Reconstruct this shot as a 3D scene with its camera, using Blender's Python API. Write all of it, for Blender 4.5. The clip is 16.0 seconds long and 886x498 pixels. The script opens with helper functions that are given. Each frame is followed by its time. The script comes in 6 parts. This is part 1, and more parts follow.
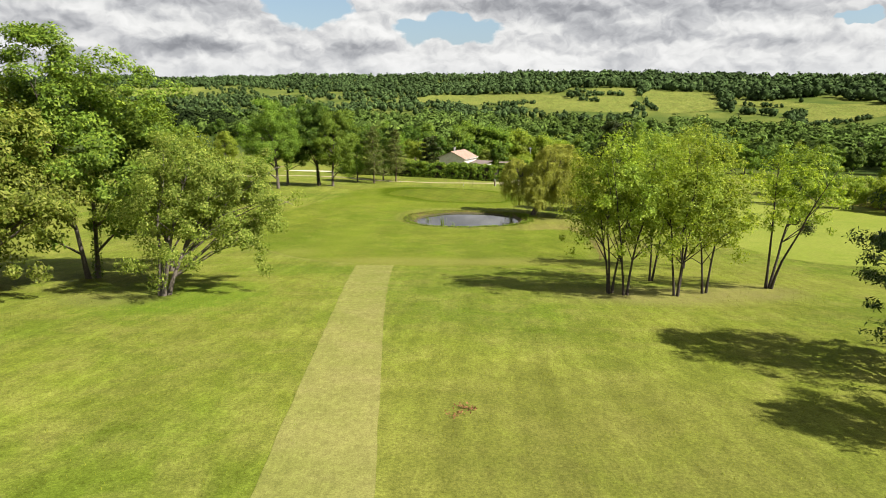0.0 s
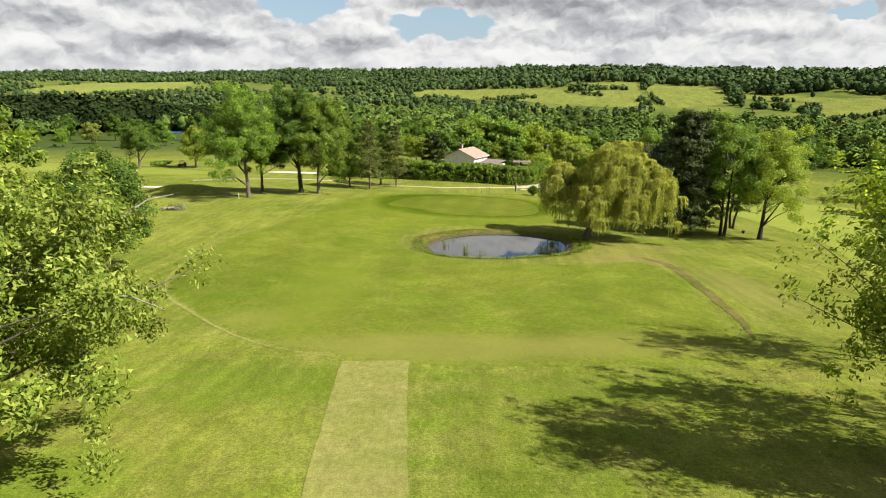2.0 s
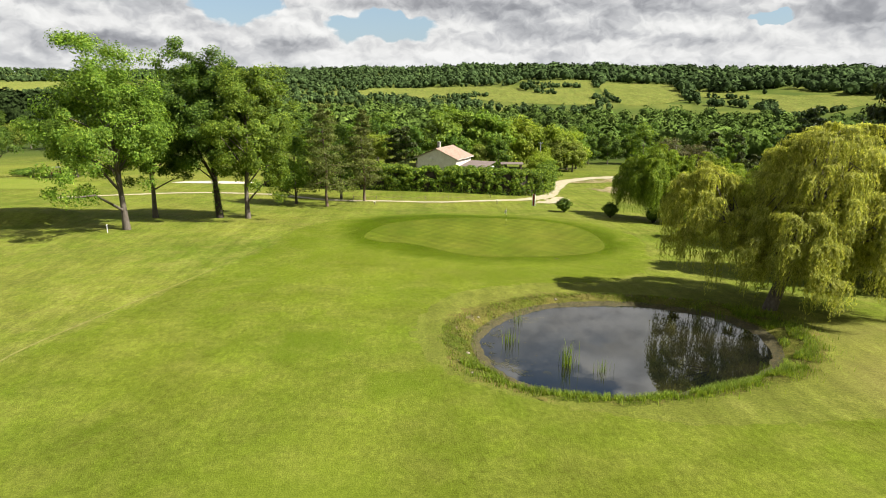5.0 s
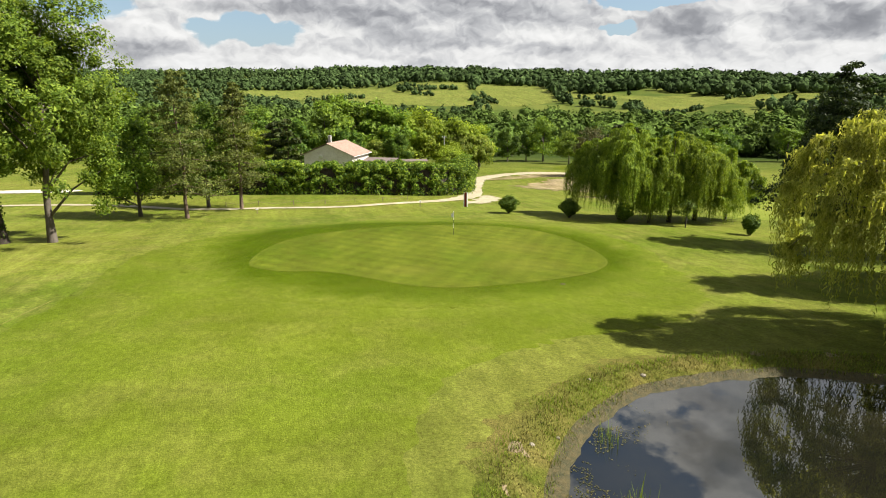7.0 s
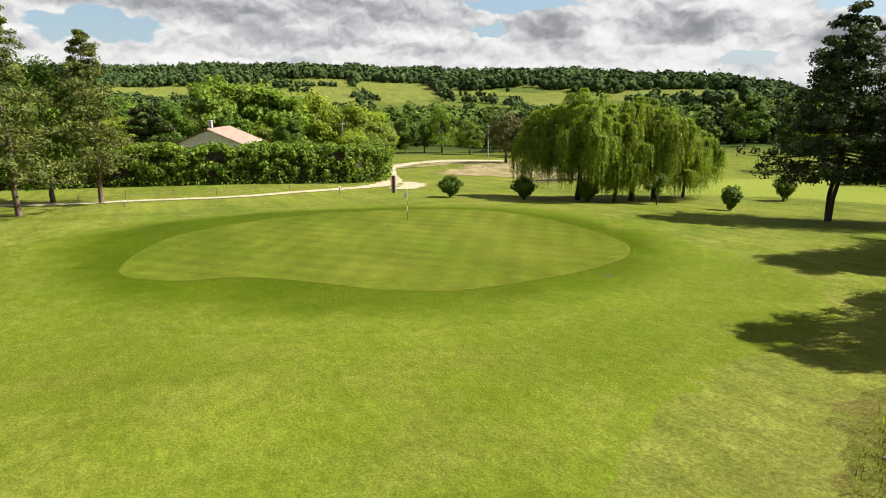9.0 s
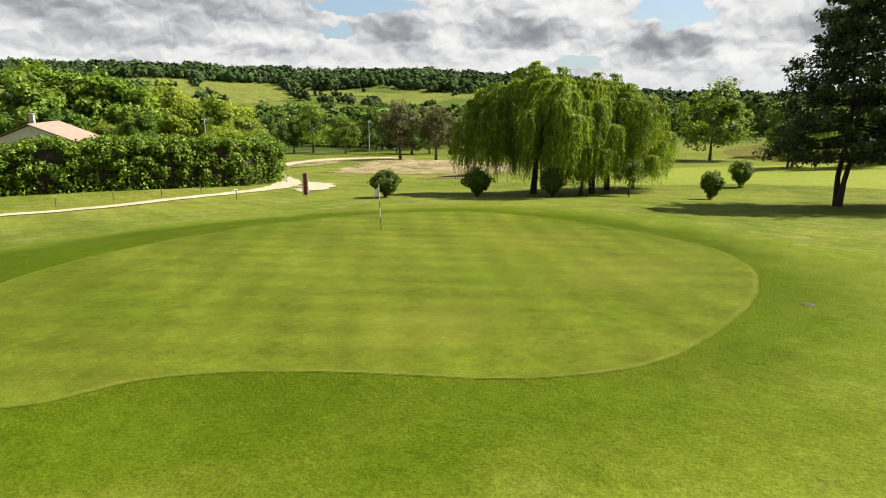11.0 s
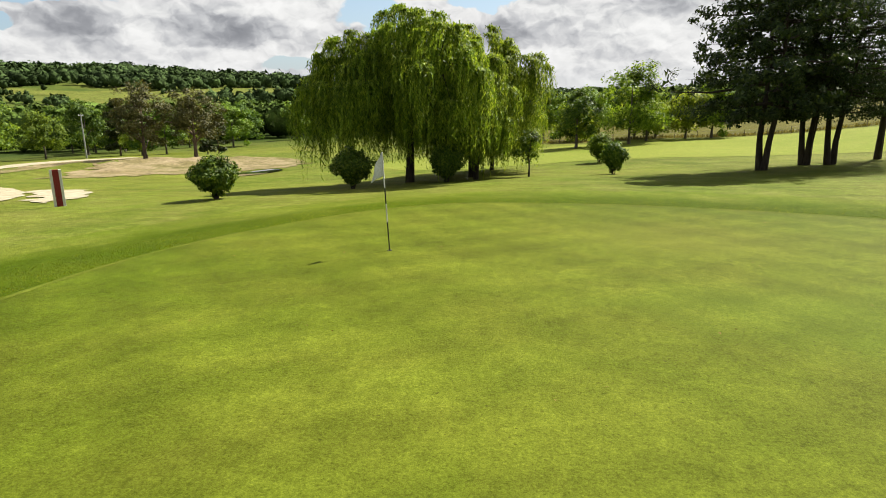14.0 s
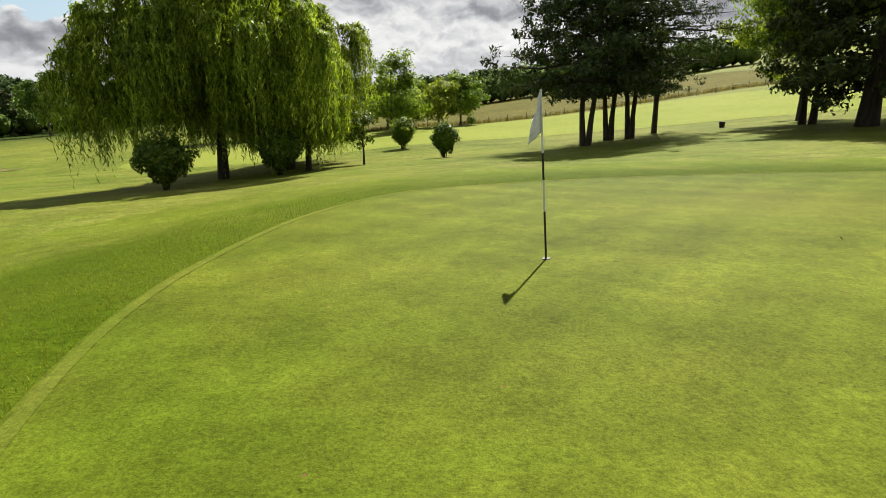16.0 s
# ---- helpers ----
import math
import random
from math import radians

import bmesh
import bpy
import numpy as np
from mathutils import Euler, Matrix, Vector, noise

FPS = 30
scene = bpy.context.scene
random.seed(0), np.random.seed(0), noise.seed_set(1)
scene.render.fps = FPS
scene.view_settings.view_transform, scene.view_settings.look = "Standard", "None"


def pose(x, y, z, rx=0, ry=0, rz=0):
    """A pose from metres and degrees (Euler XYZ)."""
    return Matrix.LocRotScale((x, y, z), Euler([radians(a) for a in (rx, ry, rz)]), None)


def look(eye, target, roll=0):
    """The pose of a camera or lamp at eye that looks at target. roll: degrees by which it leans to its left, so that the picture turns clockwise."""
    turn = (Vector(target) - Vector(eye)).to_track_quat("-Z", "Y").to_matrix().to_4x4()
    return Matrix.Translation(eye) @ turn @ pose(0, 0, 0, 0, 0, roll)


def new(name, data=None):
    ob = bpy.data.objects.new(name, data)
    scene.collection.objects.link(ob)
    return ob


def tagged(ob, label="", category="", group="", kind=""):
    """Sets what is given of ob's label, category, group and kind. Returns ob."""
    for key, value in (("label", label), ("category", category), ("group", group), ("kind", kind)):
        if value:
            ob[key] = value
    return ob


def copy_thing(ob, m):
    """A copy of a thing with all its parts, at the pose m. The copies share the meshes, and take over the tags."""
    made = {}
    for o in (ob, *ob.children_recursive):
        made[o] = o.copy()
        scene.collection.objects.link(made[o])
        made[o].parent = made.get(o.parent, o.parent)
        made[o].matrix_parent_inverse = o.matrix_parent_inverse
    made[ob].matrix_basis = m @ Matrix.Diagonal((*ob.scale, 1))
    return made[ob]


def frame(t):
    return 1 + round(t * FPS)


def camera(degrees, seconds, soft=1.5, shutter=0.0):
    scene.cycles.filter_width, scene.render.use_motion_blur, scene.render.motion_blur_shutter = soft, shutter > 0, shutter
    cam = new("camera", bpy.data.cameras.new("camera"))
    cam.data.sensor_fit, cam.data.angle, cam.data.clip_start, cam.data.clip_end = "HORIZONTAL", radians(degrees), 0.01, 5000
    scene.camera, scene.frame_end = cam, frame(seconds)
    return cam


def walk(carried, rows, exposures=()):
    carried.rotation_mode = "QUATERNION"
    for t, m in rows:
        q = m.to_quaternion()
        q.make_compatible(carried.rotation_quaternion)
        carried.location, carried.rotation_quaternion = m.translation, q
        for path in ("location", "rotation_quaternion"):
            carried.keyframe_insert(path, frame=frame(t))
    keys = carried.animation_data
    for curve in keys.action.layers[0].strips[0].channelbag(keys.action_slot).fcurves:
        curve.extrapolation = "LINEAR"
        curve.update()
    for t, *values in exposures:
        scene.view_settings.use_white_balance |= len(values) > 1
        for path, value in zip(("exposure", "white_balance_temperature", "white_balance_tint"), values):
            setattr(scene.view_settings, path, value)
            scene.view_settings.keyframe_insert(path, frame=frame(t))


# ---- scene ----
cam = camera(72.1, 16.0, soft=1.0)
from mathutils.geometry import delaunay_2d_cdt

EXPOSURE, SKY, CLOUD = 1.61, 0.0420, 0.272
PATH = [
    (0, (-0.911, -0.605, 24.891), (-0.911, 1.327, 24.374), -0.0),
    (0.5, (-1.579, 6.668, 24.287), (-1.576, 8.599, 23.766), -0.0),
    (1, (-2.289, 14.215, 23.611), (-2.283, 16.144, 23.086), -0.0),
    (1.5, (-3.287, 21.784, 22.8), (-3.276, 23.714, 22.277), 0.0),
    (2, (-4.511, 29.26, 22.314), (-4.494, 31.189, 21.785), -0.0),
    (2.5, (-5.818, 36.659, 21.559), (-5.794, 38.588, 21.03), 0.0),
    (3, (-6.977, 44.16, 20.636), (-6.944, 46.089, 20.111), 0.0),
    (3.2, (-7.476, 47.153, 20.402), (-7.438, 49.081, 19.873), 0.0),
    (5.3, (-11.853, 76.293, 16.51), (-11.607, 78.208, 15.989), -0.0),
    (5.5, (-12.043, 79.13, 15.975), (-11.762, 81.041, 15.458), -0.0),
    (6, (-12.714, 85.74, 14.894), (-12.337, 87.636, 14.382), -0.0),
    (6.5, (-12.88, 91.248, 13.859), (-12.402, 93.122, 13.348), -0.0),
    (7, (-12.836, 95.33, 12.627), (-12.253, 97.175, 12.12), -0.0),
    (7.5, (-12.802, 98.433, 11.228), (-12.124, 100.246, 10.722), -0.0),
    (8, (-13.128, 101.571, 9.981), (-12.365, 103.349, 9.476), 0.0),
    (8.2, (-13.293, 102.945, 9.572), (-12.499, 104.709, 9.066), -0.0),
    (10.3, (-13.016, 119.263, 7.417), (-11.839, 120.8, 6.916), 0.0),
    (10.5, (-12.828, 120.559, 7.077), (-11.613, 122.067, 6.576), 0.0),
    (11, (-12.466, 123.346, 6.281), (-11.161, 124.777, 5.781), 0.0),
    (11.5, (-11.99, 126.148, 5.518), (-10.601, 127.498, 5.019), 0.0),
    (12, (-11.408, 129.109, 4.988), (-9.937, 130.369, 4.49), 0.0),
    (12.5, (-10.508, 132.16, 4.514), (-8.951, 133.314, 4.021), -0.0),
    (13, (-9.573, 135.054, 4.126), (-7.932, 136.086, 3.633), -0.0),
    (13.5, (-8.467, 137.618, 3.753), (-6.747, 138.511, 3.257), -0.0),
    (14, (-7.399, 139.893, 3.341), (-5.603, 140.619, 2.844), 0.0),
    (14.5, (-6.39, 141.939, 2.906), (-4.534, 142.495, 2.408), -0.0),
    (15, (-5.378, 143.978, 2.49), (-3.478, 144.349, 1.99), -0.0),
    (15.5, (-4.441, 145.889, 2.231), (-2.51, 146.025, 1.726), -0.0),
    (16, (-3.401, 147.657, 2.132), (-1.471, 147.524, 1.625), -0.0),
]
walk(cam, [(t, look(eye, target, roll)) for t, eye, target, roll in PATH], exposures=[(0, EXPOSURE)])

# ---- light: broken cumulus, sun high to the right ----
SUN = Vector((1.89, -0.70, 2.03)).normalized()
lamp = new("sun", bpy.data.lights.new("sun", "SUN"))
lamp.data.energy, lamp.data.angle, lamp.data.color = 4.95, radians(0.6), (1.0, 0.95, 0.86)
lamp.matrix_world = look(SUN * 300, (0, 0, 0))


def node(nt, kind, ins=None, operation=None):
    """A node with its inputs set: a value, or a socket to link from."""
    n = nt.nodes.new(kind)
    if operation:
        n.operation = operation
    for k, v in (ins or {}).items():
        if isinstance(v, bpy.types.NodeSocket):
            nt.links.new(v, n.inputs[k])
        else:
            n.inputs[k].default_value = v
    return n


def ramp(nt, fac, stops):
    n = node(nt, "ShaderNodeValToRGB", {"Fac": fac})
    el = n.color_ramp.elements
    while len(el) < len(stops):
        el.new(0.5)
    for e, (p, c) in zip(el, stops):
        e.position, e.color = p, (c if len(c) == 4 else (*c, 1)) if isinstance(c, tuple) else (c, c, c, 1)
    return n.outputs["Color"]


def math_node(nt, op, a, b=0.0, c=0.0):
    n = nt.nodes.new("ShaderNodeMath")
    n.operation = op
    for i, v in enumerate((a, b, c)):
        if isinstance(v, bpy.types.NodeSocket):
            nt.links.new(v, n.inputs[i])
        else:
            n.inputs[i].default_value = v
    return n.outputs[0]


def mixed(nt, fac, a, b, blend="MIX"):
    n = nt.nodes.new("ShaderNodeMix")
    n.data_type, n.blend_type = "RGBA", blend
    for i, v in ((0, fac), (6, a), (7, b)):
        if isinstance(v, bpy.types.NodeSocket):
            nt.links.new(v, n.inputs[i])
        else:
            n.inputs[i].default_value = v if i == 0 else (*v, 1)
    return n.outputs[2]


def noise_tex(nt, vec, scale, detail=4.0, rough=0.55, out="Fac", dist=0.0):
    return node(nt, "ShaderNodeTexNoise", {"Vector": vec, "Scale": scale, "Detail": detail, "Roughness": rough, "Distortion": dist}).outputs[out]


CLOUD_SHIFT = (2.58, 0.6, 0.4)
# grey undersides and gaps of blue low in the sky: bearing, height, half width, half height in degrees
GREY_BASES = [(-24, 7.4, 9, 1.7), (15, 6.9, 16, 1.6), (49, 5.3, 4.6, 1.3), (38, 5.0, 3.2, 1.4), (18, 4.3, 6, 0.8), (27, 3.5, 4, 0.7), (73, 5.0, 3.2, 1.2),
              (88, 7.2, 4.6, 1.1), (63, 3.7, 4.5, 1.0), (-33, 5.0, 5, 1.2), (-7, 3.2, 2.6, 0.9), (99, 6.7, 5, 0.9), (-22, 3.2, 5, 0.6), (116, 6, 8, 1.4)]
BLUE_GAPS = [(-12.5, 6.9, 3.6, 2.4), (1.0, 5.2, 3.6, 1.3), (35, 7.2, 5.5, 0.9), (62, 6.2, 3.4, 1.6), (33, 5.0, 1.6, 0.6), (72, 8.0, 3, 1.0), (55, 2.6, 2.2, 0.6), (-29, 9.0, 5, 1.6), (12, 18, 5, 3)]


def build_sky():
    world = bpy.data.worlds.new("sky")
    scene.world = world
    world.use_nodes = True
    nt = world.node_tree
    nt.nodes.clear()
    sky = node(nt, "ShaderNodeTexSky")
    sky.sky_type, sky.sun_disc = "NISHITA", False
    sky.sun_elevation = math.asin(SUN.z)
    sky.sun_rotation = math.atan2(SUN.x, SUN.y)
    way = node(nt, "ShaderNodeTexCoord").outputs["Generated"]
    part_ = node(nt, "ShaderNodeSeparateXYZ", {"Vector": way})
    up = math_node(nt, "MAXIMUM", part_.outputs[2], 0.0)

    def scaled(vec, k):
        return node(nt, "ShaderNodeVectorMath", {0: vec, 3: k}, operation="SCALE").outputs[0]

    def moved(vec, by):
        return node(nt, "ShaderNodeVectorMath", {0: vec, 1: by}, operation="ADD").outputs[0]

    clear = mixed(nt, ramp(nt, up, [(0.0, 0.55), (0.12, 0.3), (0.3, 0.0)]), sky.outputs[0], (3.0, 4.4, 6.0))
    clear = scaled(clear, SKY)
    # a broken deck higher up
    squash = node(nt, "ShaderNodeVectorMath", {0: way, 1: (1.0, 1.0, 2.1)}, operation="MULTIPLY").outputs[0]
    base = moved(squash, CLOUD_SHIFT)
    higher = moved(base, (0.014, -0.006, 0.042))

    def heap(vec):
        big = noise_tex(nt, vec, 3.6, 2.0, 0.5)
        puff = noise_tex(nt, vec, 8.0, 7.0, 0.57)
        return math_node(nt, "ADD", math_node(nt, "MULTIPLY", big, 0.50), math_node(nt, "MULTIPLY", puff, 0.50))

    dens, above = heap(base), heap(higher)
    thin = math_node(nt, "SUBTRACT", dens, ramp(nt, up, [(0.0, 0.0), (0.27, 0.012), (0.45, 0.07), (0.9, 0.06)]))
    cover = ramp(nt, thin, [(0.405, 0.0), (0.44, 1.0)])
    rim = math_node(nt, "MULTIPLY", math_node(nt, "SUBTRACT", dens, above), 5.8)
    body = ramp(nt, dens, [(0.42, 0.92), (0.50, 0.74), (0.58, 0.50), (0.66, 0.30)])
    cloud = ramp(nt, math_node(nt, "ADD", body, rim), [(0.08, (0.40, 0.415, 0.44)), (0.38, (0.54, 0.55, 0.58)), (0.64, (0.80, 0.81, 0.83)), (0.92, (1.12, 1.115, 1.10))])
    cloud = scaled(cloud, ramp(nt, up, [(0.0, 1.0), (0.25, 1.0), (0.45, 1.25), (0.8, 1.1)]))
    high = scaled(mixed(nt, cover, clear, scaled(cloud, CLOUD)), 0.92)

    # heaped cumulus low over the hills, in degrees of bearing and height
    bearing = math_node(nt, "DEGREES", math_node(nt, "ARCTAN2", part_.outputs[0], part_.outputs[1]))
    rise = math_node(nt, "DEGREES", math_node(nt, "ARCSINE", part_.outputs[2]))
    flat = node(nt, "ShaderNodeCombineXYZ", {"X": bearing, "Y": math_node(nt, "MULTIPLY", rise, 1.5)}).outputs[0]
    wob = node(nt, "ShaderNodeTexNoise", {"Vector": flat, "Scale": 0.42, "Detail": 3.0, "Roughness": 0.5}).outputs["Color"]
    bent = node(nt, "ShaderNodeVectorMath", {0: wob, 1: (2.6, 2.6, 0.0), 2: flat}, operation="MULTIPLY_ADD").outputs[0]

    def billow(vec):
        v = nt.nodes.new("ShaderNodeTexVoronoi")
        v.feature, v.normalize = "SMOOTH_F1", True
        for k, q in (("Scale", 0.27), ("Detail", 3.5), ("Roughness", 0.46), ("Lacunarity", 2.3), ("Smoothness", 0.7), ("Randomness", 1.0)):
            v.inputs[k].default_value = q
        nt.links.new(vec, v.inputs["Vector"])
        return v.outputs["Distance"]

    puffs, over = billow(bent), billow(moved(bent, (0.25, 0.75, 0.0)))
    mass = noise_tex(nt, bent, 0.085, 3.0, 0.5)
    bx = node(nt, "ShaderNodeSeparateXYZ", {"Vector": bent})
    u = math_node(nt, "ADD", bx.outputs[0], -1.3)
    v = math_node(nt, "MULTIPLY_ADD", bx.outputs[1], 1 / 1.5, -0.87)

    def blotch(places, soft):
        total = None
        for a, e, w, h in places:
            p = math_node(nt, "MULTIPLY_ADD", u, 1 / w, -a / w)
            q = math_node(nt, "MULTIPLY_ADD", v, 1 / h, -e / h)
            r = math_node(nt, "SQRT", math_node(nt, "MULTIPLY_ADD", p, p, math_node(nt, "MULTIPLY", q, q)))
            m = math_node(nt, "SUBTRACT", 1.0, math_node(nt, "MULTIPLY", math_node(nt, "SUBTRACT", r, 1 - soft), 1 / (2 * soft)))
            total = m if total is None else math_node(nt, "MAXIMUM", total, m)
        return math_node(nt, "MINIMUM", math_node(nt, "MAXIMUM", total, 0.0), 1.0)

    grey, gap = blotch(GREY_BASES, 0.5), blotch(BLUE_GAPS, 0.85)
    thick = math_node(nt, "SUBTRACT", math_node(nt, "MULTIPLY_ADD", mass, 0.9, math_node(nt, "MULTIPLY", puffs, -0.75)), math_node(nt, "MULTIPLY_ADD", gap, 0.62, -0.37))
    filled = ramp(nt, math_node(nt, "ADD", thick, math_node(nt, "MULTIPLY", grey, 0.25)), [(0.32, 0.0), (0.375, 1.0)])
    lit = math_node(nt, "MULTIPLY_ADD", math_node(nt, "SUBTRACT", over, puffs), 2.5, math_node(nt, "MULTIPLY_ADD", mass, -0.9, 1.20))
    lit = math_node(nt, "SUBTRACT", lit, math_node(nt, "MULTIPLY", grey, 0.38))
    heaped = ramp(nt, lit, [(0.0, (0.30, 0.31, 0.34)), (0.25, (0.43, 0.44, 0.47)), (0.5, (0.68, 0.69, 0.71)), (0.78, (1.0, 1.0, 0.99)), (1.0, (1.14, 1.135, 1.12))])
    low = mixed(nt, filled, clear, scaled(heaped, CLOUD))
    both = mixed(nt, ramp(nt, up, [(0.36, 0.0), (0.46, 1.0)]), low, high)
    haze = ramp(nt, up, [(0.0, 0.5), (0.025, 0.2), (0.05, 0.0)])
    both = mixed(nt, haze, both, scaled((0.80, 0.83, 0.86), CLOUD))
    back = node(nt, "ShaderNodeBackground", {"Color": both, "Strength": 1.0})
    node(nt, "ShaderNodeOutputWorld", {"Surface": back.outputs[0]})


build_sky()


# ---- materials ----
REFLECT = 0.70   # share of the paint-chart colour that grass, leaves and earth give back


def material(name):
    m = bpy.data.materials.new(name)
    m.use_nodes = True
    return m, m.node_tree, m.node_tree.nodes["Principled BSDF"]


def place(nt):
    return node(nt, "ShaderNodeTexCoord").outputs["Object"]


def bumped(nt, bsdf, height, strength, distance):
    b = node(nt, "ShaderNodeBump", {"Height": height, "Strength": strength, "Distance": distance})
    nt.links.new(b.outputs[0], bsdf.inputs["Normal"])


def turf(name, dark, mid, dry, fine=9.0, relief=0.05, patchy=0.5, stripes=None, speck=0.0, stripe_gain=0.12, far=None, grain=1.0, back=0.3, spots=(), bold=0.0, streak=0.32, gloss=(0.01, 0.8), pits=0.0, tint=None, flecks=0.2):
    """Mown grass: broad dry and lush patches, mid-scale mottle, blades, and mowing bands where there are any."""
    m, nt, bsdf = material(name)
    p = place(nt)
    broad = noise_tex(nt, p, 0.055, 3, 0.55)
    mottle = noise_tex(nt, p, 0.42, 5, 0.62, dist=0.4)
    blades = noise_tex(nt, p, fine, 4, 0.7)
    long_ = node(nt, "ShaderNodeMapping", {"Vector": p, "Scale": (1.0, streak, 1.0)}).outputs[0]
    tuft = noise_tex(nt, long_, fine * 0.33, 4, 0.68)
    col = mixed(nt, ramp(nt, broad, [(0.36, 0.0), (0.66, 1.0)]), dark, mid)
    col = mixed(nt, math_node(nt, "MULTIPLY", ramp(nt, mottle, [(0.40, 0.0), (0.76, 1.0)]), patchy), col, dry)
    col = mixed(nt, 1.0, col, ramp(nt, tuft, [(0.28, 1 - .22 * grain), (0.5, 1.0), (0.74, 1 + .20 * grain)]), "MULTIPLY")
    col = mixed(nt, 1.0, col, ramp(nt, blades, [(0.3, 1 - .36 * grain), (0.5, 1.0), (0.72, 1 + .36 * grain)]), "MULTIPLY")
    grit = noise_tex(nt, p, fine * 3.1, 3, 0.7)
    fleck = noise_tex(nt, p, 2.6, 7, 0.78)
    col = mixed(nt, 1.0, col, ramp(nt, fleck, [(0.32, 1 - flecks), (0.5, 1.0), (0.68, 1 + flecks)]), "MULTIPLY")
    col = mixed(nt, 1.0, col, ramp(nt, grit, [(0.3, 1 - .34 * grain), (0.5, 1.0), (0.72, 1 + .34 * grain)]), "MULTIPLY")
    if bold:
        soft = noise_tex(nt, p, 0.16, 5, 0.62, dist=0.8)
        col = mixed(nt, 1.0, col, ramp(nt, soft, [(0.32, 1 - bold), (0.5, 1.0), (0.68, 1 + bold)]), "MULTIPLY")
    for cx, cy, rx, ry, shade, much in spots:
        # worn, dry or lush places with soft uneven edges
        q = node(nt, "ShaderNodeMapping", {"Vector": p, "Location": (-cx / rx, -cy / ry, 0), "Scale": (1 / rx, 1 / ry, 0)}).outputs[0]
        ring = math_node(nt, "ADD", node(nt, "ShaderNodeVectorMath", {0: q}, operation="LENGTH").outputs["Value"], math_node(nt, "MULTIPLY", math_node(nt, "SUBTRACT", mottle, 0.5), 1.1))
        mask = math_node(nt, "MULTIPLY", ramp(nt, ring, [(0.45, much), (1.0, 0.0)]), ramp(nt, tuft, [(0.3, 1.0), (0.7, 0.65)]))
        col = mixed(nt, mask, col, mixed(nt, 1.0, shade, ramp(nt, blades, [(0.3, 0.7), (0.5, 1.0), (0.72, 1.3)]), "MULTIPLY"))
    if tint:
        # a lusher belt inside an oval, weaker towards the near side
        cx, cy, rx, ry, shade = tint
        q = node(nt, "ShaderNodeMapping", {"Vector": p, "Location": (-cx / rx, -cy / ry, 0), "Scale": (1 / rx, 1 / ry, 0)}).outputs[0]
        ring = math_node(nt, "ADD", node(nt, "ShaderNodeVectorMath", {0: q}, operation="LENGTH").outputs["Value"], math_node(nt, "MULTIPLY", math_node(nt, "SUBTRACT", mottle, 0.5), 0.22))
        near = ramp(nt, math_node(nt, "MULTIPLY_ADD", node(nt, "ShaderNodeSeparateXYZ", {"Vector": p}).outputs[1], 0.1, -12.6), [(0.0, 0.75), (0.8, 1.0)])
        col = mixed(nt, math_node(nt, "MULTIPLY", ramp(nt, ring, [(0.80, 1.0), (0.95, 0.0)]), near), col, mixed(nt, 1.0, col, shade, "MULTIPLY"))
    if stripes:
        for angle, width in stripes:
            q = node(nt, "ShaderNodeMapping", {"Vector": p, "Rotation": (0, 0, radians(angle))}).outputs[0]
            sway = noise_tex(nt, q, 0.12, 2, 0.5)
            xs = node(nt, "ShaderNodeSeparateXYZ", {"Vector": q}).outputs[0]
            wave = math_node(nt, "SINE", math_node(nt, "MULTIPLY_ADD", xs, math.pi / width, math_node(nt, "MULTIPLY", sway, 1.6)))
            wave = math_node(nt, "MULTIPLY", wave, ramp(nt, noise_tex(nt, q, 0.16, 2), [(0.35, 0.2), (0.65, 1.0)]))
            band = math_node(nt, "MULTIPLY_ADD", wave, stripe_gain, 1.0)
            col = mixed(nt, 1.0, col, node(nt, "ShaderNodeCombineXYZ", {"X": band, "Y": band, "Z": band}).outputs[0], "MULTIPLY")
    if speck:
        spots = noise_tex(nt, p, 1.9, 6, 0.75)
        col = mixed(nt, math_node(nt, "MULTIPLY", ramp(nt, spots, [(0.63, 0.0), (0.72, 1.0)]), speck), col, (0.17, 0.15, 0.05))
    if pits:
        # small pits, in drifts
        cell = node(nt, "ShaderNodeTexVoronoi", {"Vector": p, "Scale": 13.0, "Randomness": 1.0})
        drift = ramp(nt, noise_tex(nt, p, 0.7, 4, 0.65), [(0.46, 0.0), (0.58, 1.0)])
        wide = math_node(nt, "MULTIPLY_ADD", noise_tex(nt, p, 5.0, 3, 0.6), 0.34, -0.03)
        hole = math_node(nt, "MULTIPLY", math_node(nt, "LESS_THAN", cell.outputs["Distance"], wide), drift)
        col = mixed(nt, math_node(nt, "MULTIPLY", hole, pits), col, (0.045, 0.05, 0.008))
    if far:
        # meadow and scrub past the course
        dist = node(nt, "ShaderNodeVectorMath", {0: p}, operation="LENGTH").outputs["Value"]
        wild = mixed(nt, ramp(nt, noise_tex(nt, p, 0.012, 5, 0.6), [(0.4, 0.0), (0.6, 1.0)]), far[0], far[1])
        col = mixed(nt, ramp(nt, math_node(nt, "DIVIDE", dist, 600.0), [(0.42, 0.0), (0.55, 1.0)]), col, wild)
        hill = mixed(nt, ramp(nt, noise_tex(nt, p, 0.02, 4, 0.6), [(0.4, 0.0), (0.6, 1.0)]), far[2], far[3])
        col = mixed(nt, ramp(nt, math_node(nt, "DIVIDE", dist, 1400.0), [(0.44, 0.0), (0.5, 1.0)]), col, hill)
    col = mixed(nt, 1.0, col, (REFLECT, REFLECT, REFLECT), "MULTIPLY")
    nt.links.new(col, bsdf.inputs["Base Color"])
